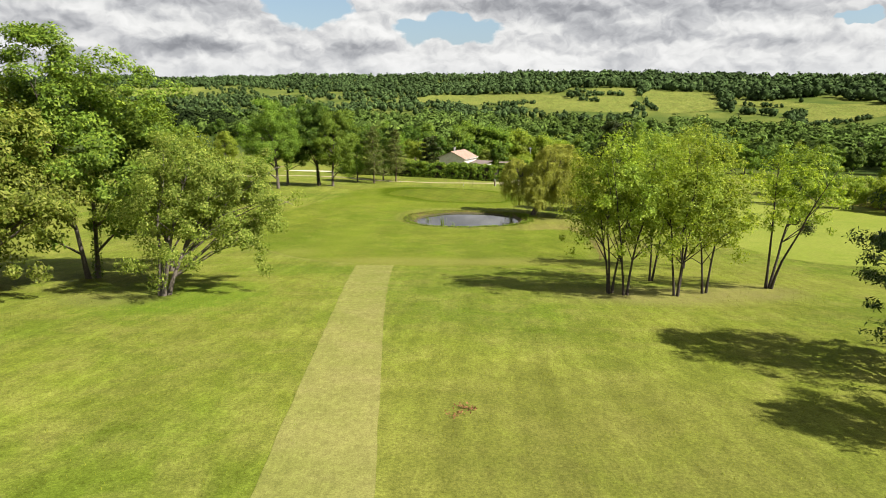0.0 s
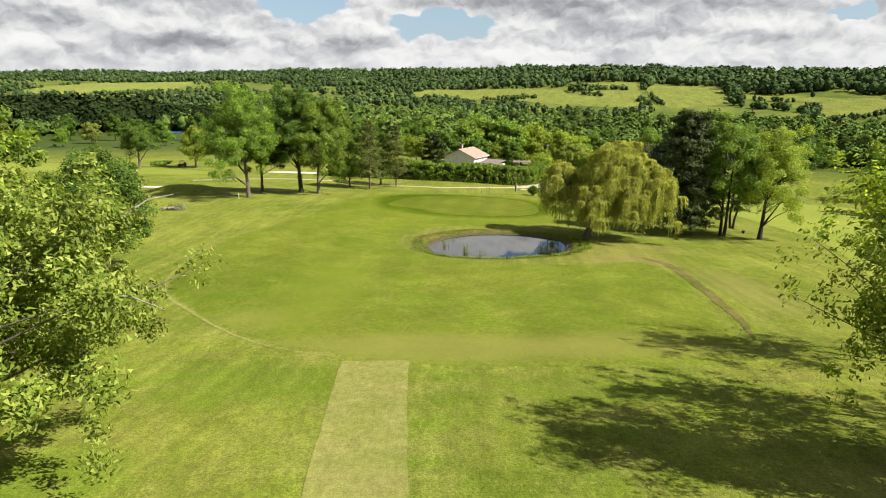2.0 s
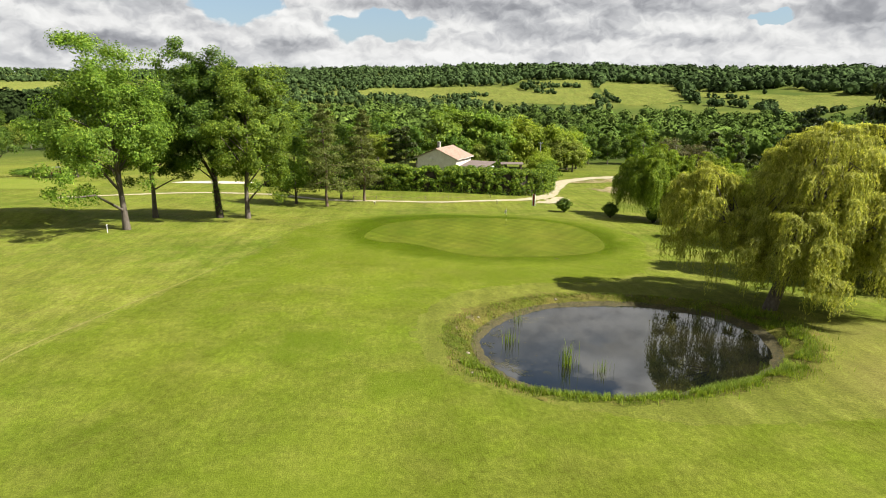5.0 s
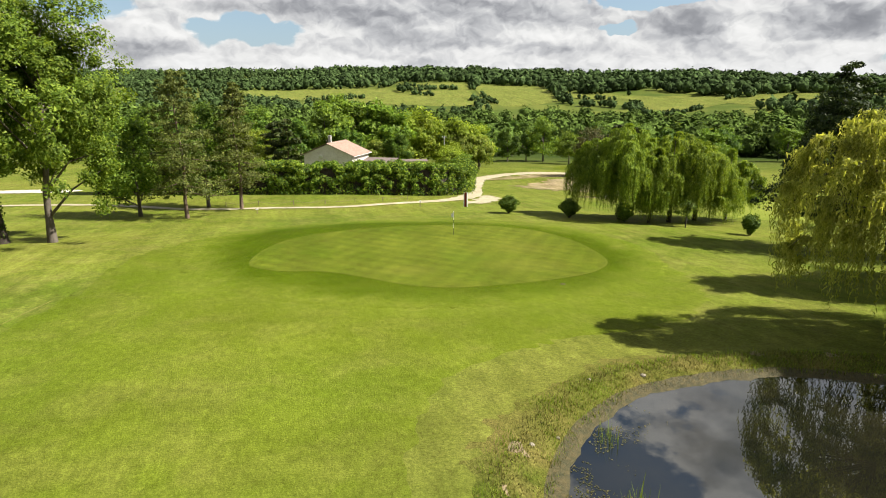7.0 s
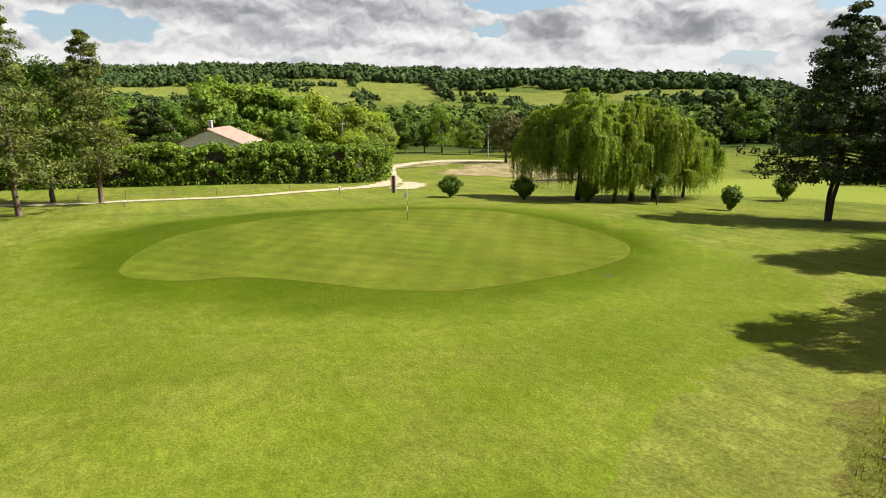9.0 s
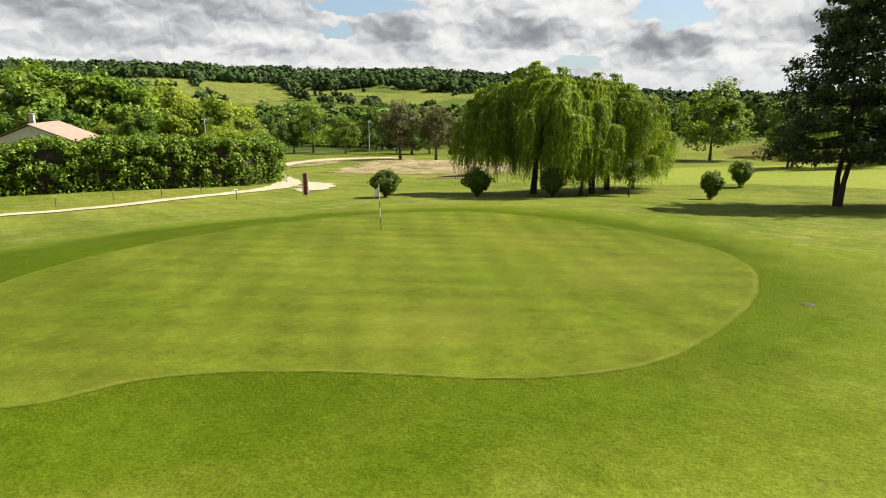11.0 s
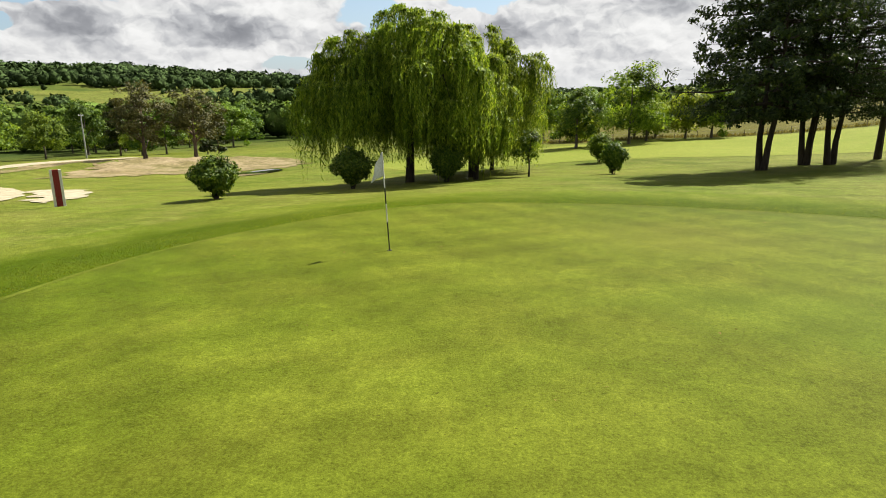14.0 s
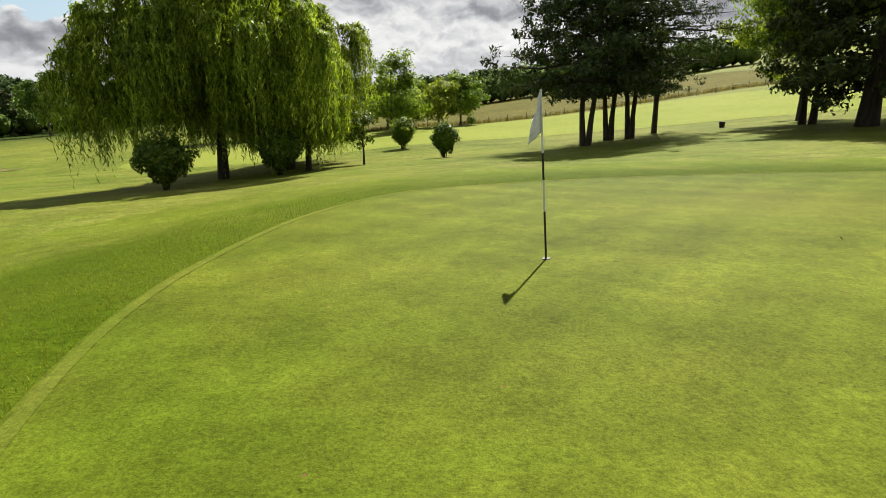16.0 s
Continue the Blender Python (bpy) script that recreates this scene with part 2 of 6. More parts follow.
    bsdf.inputs["Roughness"].default_value = gloss[1]
    bsdf.inputs["Specular IOR Level"].default_value = gloss[0]
    bsdf.inputs["Diffuse Roughness"].default_value = back
    bsdf.inputs["Specular Tint"].default_value = (1.0, 0.97, 0.3, 1)
    bumped(nt, bsdf, math_node(nt, "ADD", blades, math_node(nt, "MULTIPLY", tuft, 0.5)), 0.55, relief)
    return m


def canopy(name, dark, mid, pale, coarse=0.4, bump=1.2):
    """Closed woodland seen from afar: each crown a shade of its own, mottled leaf by leaf."""
    m, nt, bsdf = material(name)
    p = place(nt)
    crown = noise_tex(nt, p, 0.075, 3, 0.6)
    col = ramp(nt, crown, [(0.34, dark), (0.5, mid), (0.60, mid), (0.72, pale)])
    rnd = node(nt, "ShaderNodeNewGeometry").outputs["Random Per Island"]
    col = mixed(nt, 1.0, col, ramp(nt, rnd, [(0.0, 0.65), (1.0, 1.35)]), "MULTIPLY")
    tufts = noise_tex(nt, p, coarse, 4, 0.7)
    col = mixed(nt, 1.0, col, ramp(nt, tufts, [(0.32, 0.6), (0.5, 0.97), (0.68, 1.35)]), "MULTIPLY")
    col = mixed(nt, 1.0, col, ramp(nt, noise_tex(nt, p, 0.012, 3, 0.5), [(0.35, 0.75), (0.65, 1.2)]), "MULTIPLY")
    col = mixed(nt, 1.0, col, (REFLECT, REFLECT, REFLECT), "MULTIPLY")
    nt.links.new(col, bsdf.inputs["Base Color"])
    bsdf.inputs["Roughness"].default_value, bsdf.inputs["Specular IOR Level"].default_value = 0.9, 0.02
    bumped(nt, bsdf, tufts, 0.9, bump)
    return m


def leafy(name, dark, mid, pale, glow=0.35, gloss=0.45, clump=0.55):
    """Leaves: each one a shade of its own, letting some light through."""
    m, nt, bsdf = material(name)
    rnd = node(nt, "ShaderNodeNewGeometry").outputs["Random Per Island"]
    tree = node(nt, "ShaderNodeObjectInfo").outputs["Random"]
    col = ramp(nt, rnd, [(0.0, dark), (0.55, mid), (1.0, pale)])
    patch_ = noise_tex(nt, place(nt), clump, 3, 0.6)
    col = mixed(nt, 1.0, col, ramp(nt, patch_, [(0.3, 0.66), (0.7, 1.27)]), "MULTIPLY")
    hue = node(nt, "ShaderNodeHueSaturation", {"Hue": math_node(nt, "MULTIPLY_ADD", tree, 0.016, 0.487),
                                               "Value": math_node(nt, "MULTIPLY_ADD", tree, 0.22 * REFLECT, 0.93 * REFLECT), "Color": col}).outputs[0]
    nt.links.new(hue, bsdf.inputs["Base Color"])
    bsdf.inputs["Roughness"].default_value = max(gloss, 0.55)
    bsdf.inputs["Specular IOR Level"].default_value = 0.12
    thru = node(nt, "ShaderNodeBsdfTranslucent", {"Color": mixed(nt, 1.0, hue, (1.15, 1.1, 0.55), "MULTIPLY")})
    mix = node(nt, "ShaderNodeMixShader", {0: glow, 1: bsdf.outputs[0], 2: thru.outputs[0]})
    nt.links.new(mix.outputs[0], nt.nodes["Material Output"].inputs["Surface"])
    return m


def plain(name, a, b, scale=3.0, rough=0.8, relief=0.01, spec=0.3, stretch=(1, 1, 1), metal=0.0):
    m, nt, bsdf = material(name)
    p = node(nt, "ShaderNodeMapping", {"Vector": place(nt), "Scale": stretch}).outputs[0]
    n1, n2 = noise_tex(nt, p, scale, 6, 0.65), noise_tex(nt, p, scale * 7, 4, 0.6)
    col = mixed(nt, ramp(nt, n1, [(0.35, 0.0), (0.68, 1.0)]), a, b)
    col = mixed(nt, 1.0, col, ramp(nt, n2, [(0.3, 0.8 * REFLECT), (0.7, 1.15 * REFLECT)]), "MULTIPLY")
    nt.links.new(col, bsdf.inputs["Base Color"])
    bsdf.inputs["Roughness"].default_value, bsdf.inputs["Metallic"].default_value = rough, metal
    bsdf.inputs["Specular IOR Level"].default_value = spec
    if relief:
        bumped(nt, bsdf, math_node(nt, "ADD", n1, n2), 0.6, relief)
    return m


def water_mat():
    m, nt, bsdf = material("pond water")
    p = place(nt)
    deep = mixed(nt, ramp(nt, noise_tex(nt, p, 0.35, 4), [(0.35, 0.0), (0.7, 1.0)]), (0.003, 0.004, 0.003), (0.012, 0.011, 0.006))
    nt.links.new(deep, bsdf.inputs["Base Color"])
    bsdf.inputs["Roughness"].default_value = 0.012
    bsdf.inputs["IOR"].default_value = 2.1
    bsdf.inputs["Specular IOR Level"].default_value = 0.5
    ripple = noise_tex(nt, p, 2.2, 3, 0.5)
    bumped(nt, bsdf, ripple, 0.05, 0.01)
    return m


ROUGH = turf("rough grass", (0.094, 0.130, 0.014), (0.146, 0.166, 0.024), (0.208, 0.190, 0.054), 8.0, 0.09, 0.55, speck=0.35, grain=1.0, bold=0.16, gloss=(0.012, 0.7), back=0.1,
             stripes=[(4, 0.7), (3, 2.0)], stripe_gain=0.075, far=((0.035, 0.056, 0.012), (0.06, 0.082, 0.02), (0.07, 0.10, 0.02), (0.13, 0.15, 0.032)),
             spots=[(-15, 59, 8, 5, (0.085, 0.138, 0.010), 0.6), (3, 58.5, 9, 3, (0.085, 0.126, 0.012), 0.55), (5, 18, 11, 13, (0.112, 0.112, 0.026), 0.6), (17, 46.5, 10, 5, (0.22, 0.185, 0.075), 0.6), (26, 49, 5, 5, (0.22, 0.185, 0.075), 0.5), (-21, 44, 9, 9, (0.085, 0.15, 0.010), 0.7), (-26, 43, 5, 4, (0.15, 0.13, 0.05), 0.5),
                    (17.5, 97.5, 7, 6, (0.19, 0.16, 0.055), 0.75), (25, 84, 4, 12, (0.18, 0.165, 0.05), 0.6), (22, 105, 9, 4, (0.17, 0.15, 0.05), 0.5), (3.3, 106.3, 18, 15, (0.118, 0.122, 0.026), 0.75)])
FAIR = dict(gloss=(0.012, 0.7), back=0.0, flecks=0.26, fine=14.0, relief=0.08, patchy=0.48, stripes=[(4, 3.4)], stripe_gain=0.05, grain=0.85, bold=0.17, speck=0.05)
FAIR_TONES = (0.088, 0.123, 0.011), (0.126, 0.153, 0.017), (0.176, 0.172, 0.038)
LUSH = (0, 136, 31, 27, (0.102, 0.140, 0.006), 0.42)   # watered turf round the green
FAIRWAY = turf("fairway turf", *FAIR_TONES, **FAIR, spots=[LUSH, (-14.6, 90.5, 5, 3.5, (0.085, 0.125, 0.008), 0.7), (-8, 88, 3, 2, (0.085, 0.125, 0.008), 0.6), (-16, 106.5, 3.5, 3, (0.08, 0.12, 0.008), 0.7),
                                                           (-11, 100, 2.5, 2, (0.08, 0.12, 0.008), 0.6), (-4, 66, 15, 4, (0.19, 0.182, 0.045), 0.7), (9, 67, 9, 4, (0.175, 0.165, 0.042), 0.55), (-15, 82, 5, 16, (0.15, 0.18, 0.022), 0.5), (-19, 72, 4, 5, (0.19, 0.20, 0.04), 0.5)])
FRINGE = turf("fringe turf", *FAIR_TONES, **FAIR, spots=[LUSH], tint=(0.3, 140.6, 18.6, 16.4, (0.53, 0.62, 0.27)))
GREEN = turf("putting green turf", (0.071, 0.099, 0.007), (0.094, 0.116, 0.011), (0.128, 0.131, 0.017), 30.0, 0.02, 0.5, stripes=[(38, 0.8), (-46, 0.8), (12, 2.3)], stripe_gain=0.10, grain=0.9, back=0.0, bold=0.10, streak=0.9,
             gloss=(0.013, 0.65), pits=0.8, flecks=0.24, spots=[(6, 134, 4, 2.5, (0.138, 0.138, 0.022), 0.35), (-3, 134, 3, 2, (0.138, 0.138, 0.022), 0.35), (8, 140, 3, 3, (0.138, 0.138, 0.022), 0.35), (2, 138, 2.5, 3, (0.075, 0.112, 0.009), 0.5)])
COLLAR = turf("pale collar turf", (0.088, 0.114, 0.012), (0.110, 0.132, 0.016), (0.145, 0.147, 0.026), 30.0, 0.02, 0.6, grain=0.8, back=0.0, gloss=(0.012, 0.7))
STRIP = turf("short mown strip", (0.145, 0.158, 0.036), (0.185, 0.182, 0.052), (0.232, 0.205, 0.078), 12.0, 0.03, 0.6, grain=0.7, bold=0.08)
PALE = turf("pale mown turf", (0.150, 0.190, 0.026), (0.185, 0.215, 0.036), (0.23, 0.23, 0.056), 9.0, 0.03, 0.5, grain=0.5, back=0.0, gloss=(0.008, 0.7))
WORN = turf("worn brownish turf", (0.085, 0.092, 0.020), (0.130, 0.115, 0.034), (0.19, 0.15, 0.06), 9.0, 0.08, 0.8, speck=0.5)
MEADOW = turf("tall meadow grass", (0.095, 0.098, 0.018), (0.130, 0.120, 0.026), (0.17, 0.145, 0.042), 2.0, 0.2, 0.7)
FIELD = turf("hillside pasture", (0.105, 0.145, 0.024), (0.15, 0.175, 0.032), (0.24, 0.215, 0.075), 0.5, 0.2, 0.8)
BANK = turf("bank grass", (0.062, 0.088, 0.011), (0.104, 0.116, 0.019), (0.19, 0.148, 0.050), 11.0, 0.10, 0.9, speck=0.9, grain=1.2)
MUD = plain("damp bank mud", (0.034, 0.036, 0.010), (0.105, 0.080, 0.028), 5.0, 0.8, 0.10)
CLAY = plain("dry pale clay", (0.16, 0.125, 0.065), (0.30, 0.225, 0.135), 2.0, 0.95, 0.04)
GRAVEL = plain("pale gravel", (0.29, 0.25, 0.15), (0.47, 0.42, 0.29), 1.2, 0.95, 0.03)
DIRT = turf("bare earth with tufts", (0.13, 0.125, 0.035), (0.27, 0.21, 0.115), (0.40, 0.32, 0.20), 3.0, 0.12, 0.9)
SAND = plain("bunker sand", (0.46, 0.41, 0.32), (0.60, 0.55, 0.46), 1.0, 0.95, 0.03)
STONE = plain("pale stone", (0.20, 0.17, 0.12), (0.36, 0.32, 0.25), 4.0, 0.85, 0.03)
BARK = plain("grey bark", (0.075, 0.06, 0.045), (0.17, 0.145, 0.115), 5.0, 0.9, 0.03, stretch=(1, 1, 0.25))
BARK_DARK = plain("dark bark", (0.028, 0.022, 0.017), (0.075, 0.058, 0.043), 5.0, 0.9, 0.03, stretch=(1, 1, 0.25))
BARK_PINE = plain("pine bark", (0.09, 0.062, 0.045), (0.22, 0.155, 0.11), 4.0, 0.9, 0.03, stretch=(1, 1, 0.3))
DEAD = plain("dead wood", (0.16, 0.13, 0.10), (0.34, 0.30, 0.25), 6.0, 0.9, 0.02)
OAK = leafy("oak leaves", (0.073, 0.140, 0.016), (0.156, 0.260, 0.026), (0.293, 0.403, 0.052), 0.45)
OAK_DEEP = leafy("dark oak leaves", (0.043, 0.095, 0.013), (0.092, 0.175, 0.020), (0.181, 0.275, 0.037), 0.4)
ROBINIA = leafy("robinia leaves", (0.10, 0.155, 0.017), (0.205, 0.275, 0.036), (0.39, 0.44, 0.095), 0.48)
LIME = leafy("fresh yellow-green leaves", (0.135, 0.215, 0.018), (0.265, 0.38, 0.034), (0.46, 0.57, 0.09), 0.55)
TAN_PINE = leafy("browned pine needles", (0.05, 0.058, 0.018), (0.10, 0.10, 0.032), (0.17, 0.155, 0.055), 0.25)
WILLOW_PALE = leafy("pale willow leaves", (0.22, 0.275, 0.040), (0.44, 0.50, 0.095), (0.64, 0.67, 0.18), 0.62, clump=0.8)
WILLOW = leafy("willow leaves", (0.060, 0.118, 0.010), (0.195, 0.305, 0.024), (0.42, 0.53, 0.060), 0.42, clump=0.7)
NEEDLES = leafy("pine needles", (0.016, 0.034, 0.010), (0.038, 0.068, 0.016), (0.080, 0.115, 0.027), 0.2)
CEDAR = leafy("dark conifer foliage", (0.022, 0.038, 0.010), (0.046, 0.066, 0.016), (0.094, 0.108, 0.023), 0.15)
PINE_WARM = leafy("sparse pine needles", (0.066, 0.086, 0.020), (0.128, 0.162, 0.034), (0.22, 0.25, 0.062), 0.35)
TUFT = leafy("short bank tufts", (0.060, 0.070, 0.012), (0.120, 0.112, 0.026), (0.20, 0.165, 0.055), 0.3)
LAUREL = leafy("laurel leaves", (0.024, 0.062, 0.008), (0.115, 0.205, 0.016), (0.34, 0.44, 0.042), 0.34, clump=0.5)
SHRUB = leafy("shrub leaves", (0.035, 0.090, 0.010), (0.095, 0.180, 0.017), (0.22, 0.32, 0.036), 0.3)
WOODS = leafy("woodland leaves", (0.082, 0.160, 0.014), (0.155, 0.270, 0.023), (0.25, 0.37, 0.040), 0.35)
WOODS_NEAR = canopy("valley woodland", (0.062, 0.102, 0.022), (0.098, 0.152, 0.030), (0.17, 0.225, 0.045), 0.45)
# bluer than the valley woods: distance haze put into the leaf colour
WOODS_FAR = canopy("haze-tinted distant woodland", (0.042, 0.068, 0.024), (0.060, 0.096, 0.031), (0.10, 0.140, 0.045), 0.3, 2.0)
WOODS_DARK = canopy("dark conifer belt", (0.018, 0.030, 0.010), (0.028, 0.045, 0.013), (0.045, 0.068, 0.017), 0.35, 1.6)
REED = leafy("reed blades", (0.089, 0.156, 0.013), (0.153, 0.240, 0.019), (0.254, 0.312, 0.048), 0.35)
TALL = leafy("long bank grass", (0.1, 0.17, 0.012), (0.17, 0.26, 0.018), (0.28, 0.33, 0.045), 0.45)
DRY_BLADE = leafy("dry meadow grass", (0.12, 0.11, 0.025), (0.19, 0.165, 0.045), (0.28, 0.23, 0.08), 0.3)
BLADE = leafy("grass blades", (0.10, 0.14, 0.007), (0.17, 0.205, 0.011), (0.26, 0.265, 0.032), 0.4)
PAINT_WHITE = plain("white paint", (0.72, 0.72, 0.70), (0.82, 0.82, 0.80), 6.0, 0.5, 0.002)
PAINT_BLACK = plain("black paint", (0.012, 0.012, 0.013), (0.025, 0.025, 0.026), 6.0, 0.45, 0.002)
PAINT_RED = plain("dull red paint", (0.20, 0.018, 0.016), (0.30, 0.035, 0.028), 3.0, 0.7, 0.006)
CLOTH = plain("white flag cloth", (0.72, 0.73, 0.76), (0.82, 0.83, 0.85), 4.0, 0.8, 0.01)
RENDER_WALL = plain("cream wall render", (0.62, 0.58, 0.50), (0.72, 0.69, 0.62), 0.8, 0.9, 0.01)
TILE = plain("clay roof tiles", (0.25, 0.165, 0.125), (0.38, 0.26, 0.20), 1.5, 0.9, 0.02)
TILE_DARK = plain("weathered dark tiles", (0.13, 0.10, 0.09), (0.22, 0.17, 0.15), 1.5, 0.9, 0.02)
GLASS = plain("dark window glass", (0.02, 0.025, 0.03), (0.035, 0.04, 0.045), 1.0, 0.08, 0.0, 0.6)
METAL = plain("grey painted metal", (0.35, 0.36, 0.37), (0.48, 0.49, 0.50), 3.0, 0.45, 0.0)
TIMBER = plain("weathered timber", (0.13, 0.10, 0.075), (0.25, 0.20, 0.155), 5.0, 0.85, 0.01, stretch=(1, 1, 0.2))
CONCRETE = plain("grey concrete", (0.33, 0.32, 0.30), (0.45, 0.44, 0.41), 2.0, 0.85, 0.01)
RUBBER = plain("black rubber", (0.015, 0.015, 0.015), (0.03, 0.03, 0.03), 6.0, 0.8, 0.0)
BLUE = plain("blue sheeting", (0.03, 0.12, 0.42), (0.05, 0.18, 0.55), 1.0, 0.35, 0.0)
RUST = plain("rusty dead leaves", (0.17, 0.075, 0.03), (0.30, 0.14, 0.055), 6.0, 0.9, 0.0)
WATER_MAT = water_mat()
def smooth(a, b, v):
    u = min(1.0, max(0.0, (v - a) / (b - a)))
    return u * u * (3 - 2 * u)


# height of the ground along the hole's axis: (y, z)
PROFILE = [(-400, 60.0), (-60, 24.0), (20, 12.3), (47, 8.5), (63, 5.95), (80, 3.9), (100, 2.3), (118, 1.5), (135, .78),
           (146, .25), (162, -1.15), (180, -2.1), (220, -4.0), (320, -9.0), (500, -13.0), (700, -13.0)]
# the far hills by bearing: (degrees to the right, rise of the crest, its distance)
CREST = [(-180, 60, 2000), (-60, 52, 2300), (-27, 54, 2200), (-10, 51, 1700), (2, 53, 1380), (10, 63, 1320), (20, 56, 1270), (34, 48, 1200),
         (46, 37, 1100), (54, 18, 1000), (64, 10, 1000), (90, 14, 1600), (110, 10, 1200), (180, 60, 2000)]
POND = (3.3, 106.3, 8.9, 7.0)   # centre and half axes of the water
WATER = 1.45


def curve(table, v, col=1):
    if v <= table[0][0]:
        return table[0][col]
    n = len(table)
    for i in range(n - 1):
        if v <= table[i + 1][0]:
            x0, y0, x1, y1 = table[i][0], table[i][col], table[i + 1][0], table[i + 1][col]
            m0 = (y1 - table[i - 1][col]) / (x1 - table[i - 1][0]) if i else (y1 - y0) / (x1 - x0)
            m1 = (table[i + 2][col] - y0) / (table[i + 2][0] - x0) if i + 2 < n else 0.0
            h = x1 - x0
            u = (v - x0) / h
            return (2*u**3 - 3*u*u + 1)*y0 + (u**3 - 2*u*u + u)*h*m0 + (3*u*u - 2*u**3)*y1 + (u**3 - u*u)*h*m1
    return table[-1][col]


def pond_edge(x, y):
    """Below 1 inside the water's outline, above 1 outside; an uneven oval."""
    dx, dy = x - POND[0], y - POND[1]
    a = math.atan2(dy, dx)
    wob = 1 + 0.045*math.sin(2*a + 0.9) + 0.03*math.sin(3*a + 2.0) + 0.007*math.sin(7*a) + 0.004*math.sin(13*a + 1)
    return math.hypot(dx / POND[2], dy / POND[3]) / wob


def ground(x, y):
    s = smooth(80, 140, y)
    e = (x + math.sqrt(x*x + 64)) / 2 - 4
    z = curve(PROFILE, y) - (0.012 + 0.018*s)*90*math.tanh(x / 90) - 0.034*s*90*math.tanh(e / 90)
    z += 0.5*math.exp(-((x - 16)**2 + (y - 110)**2) / 60.0)
    # the putting green lies flatter than the slope
    w = math.exp(-(((x - 1) / 16.0)**4 + ((y - 141) / 13.5)**4))
    z += w*(0.018*(y - 147) - 0.09 + 0.3*math.exp(-((y - 151.5 + 0.018*(x - 2)**2) / 3.5)**2))
    z += 0.25*math.exp(-((x - 18)**2 + (y - 161)**2) / 90.0) - 0.42*math.exp(-((x - 39)**2 + (y - 145)**2) / 70.0)
    # teeing mound left of the green
    z += 1.3*math.exp(-(((x + 54) / 5.5)**4 + ((y - 148) / 4.0)**4))
    # beyond the path the ground drops to a dirt bank
    z += 1.0*math.exp(-(((x - 62) / 20.0)**4 + ((y - 222) / 20.0)**4)) - 0.5*math.exp(-(((x - 46) / 12)**2 + ((y - 186) / 7)**2))
    if 28 < x < 84 and 180 < y < 226:
        # low earth mounds with broken crests
        z += 0.75*math.exp(-((y - 204 + .36*(x - 50)) / 4.5)**2 - ((x - 52) / 17.0)**4)*(1 + .5*noise.noise((x*.35, y*.35, 4)))
    d = math.hypot(x, y)
    if d > 420:
        az = math.degrees(math.atan2(x, y))
        rise, far = curve(CREST, az), curve(CREST, az, 2)
        z += rise*smooth(520, far, d)
        z += smooth(600, 1000, d)*9*noise.noise((x / 260, y / 260, 0.3))
    p = pond_edge(x, y)
    if p < 1.75:
        if p < 1:
            z = WATER + (p - 1)*3.0
        else:
            bank = WATER + (p - 1)*2.2
            z = bank + (z - bank)*smooth(1.0, 1.45, p)
    return z


# ---- mesh helpers ----
def mesh_from(name, verts, faces, mats, smooth_faces=False, which=None):
    me = bpy.data.meshes.new(name)
    if isinstance(verts, np.ndarray):
        nv, nf, k = len(verts), len(faces), faces.shape[1]
        me.vertices.add(nv)
        me.vertices.foreach_set("co", verts.astype(np.float32).ravel())
        me.loops.add(nf * k)
        me.loops.foreach_set("vertex_index", faces.astype(np.int32).ravel())
        me.polygons.add(nf)
        me.polygons.foreach_set("loop_start", np.arange(0, nf * k, k, dtype=np.int32))
        me.update(calc_edges=True)
    else:
        me.from_pydata(verts, [], faces)
    for m in mats if isinstance(mats, (list, tuple)) else [mats]:
        me.materials.append(m)
    if which is not None:
        me.polygons.foreach_set("material_index", which)
    if smooth_faces:
        me.polygons.foreach_set("use_smooth", [True] * len(me.polygons))
    me.update()
    return me


def solid(name, bm, mat, parent=None, label="", smooth_faces=False):
    """Links a bmesh as one object, a part when it has a parent."""
    bmesh.ops.recalc_face_normals(bm, faces=bm.faces[:])
    me = bpy.data.meshes.new(name)
    bm.to_mesh(me)
    bm.free()
    me.materials.append(mat)
    if smooth_faces:
        me.polygons.foreach_set("use_smooth", [True] * len(me.polygons))
    ob = new(name, me)
    ob.parent = parent
    if label:
        tagged(ob, label)
    return ob


def part(name, me, parent, label=""):
    ob = new(name, me)
    ob.parent = parent
    if label:
        tagged(ob, label)
    return ob


def thing(name, x, y, z=None, turn=0.0, label="", category="", group="", kind=""):
    ob = new(name)
    ob.empty_display_size = 0.3
    ob.matrix_world = pose(x, y, ground(x, y) if z is None else z, 0, 0, turn)
    return tagged(ob, label, category, group, kind)


def box(bm, size, at=(0, 0, 0), turn=0.0, bevel=0.0):
    geo = bmesh.ops.create_cube(bm, size=1.0, matrix=Matrix.LocRotScale(at, Euler((0, 0, radians(turn))), size))
    if bevel:
        es = list({e for v in geo["verts"] for e in v.link_edges})
        bmesh.ops.bevel(bm, geom=es, offset=bevel, segments=2, affect="EDGES", profile=0.6)


def rod(bm, r0, r1, a, b, sides=8):
    a, b = Vector(a), Vector(b)
    m = Matrix.Translation((a + b) / 2) @ (b - a).to_track_quat("Z", "Y").to_matrix().to_4x4()
    bmesh.ops.create_cone(bm, cap_ends=True, segments=sides, radius1=r0, radius2=r1, depth=(b - a).length, matrix=m)


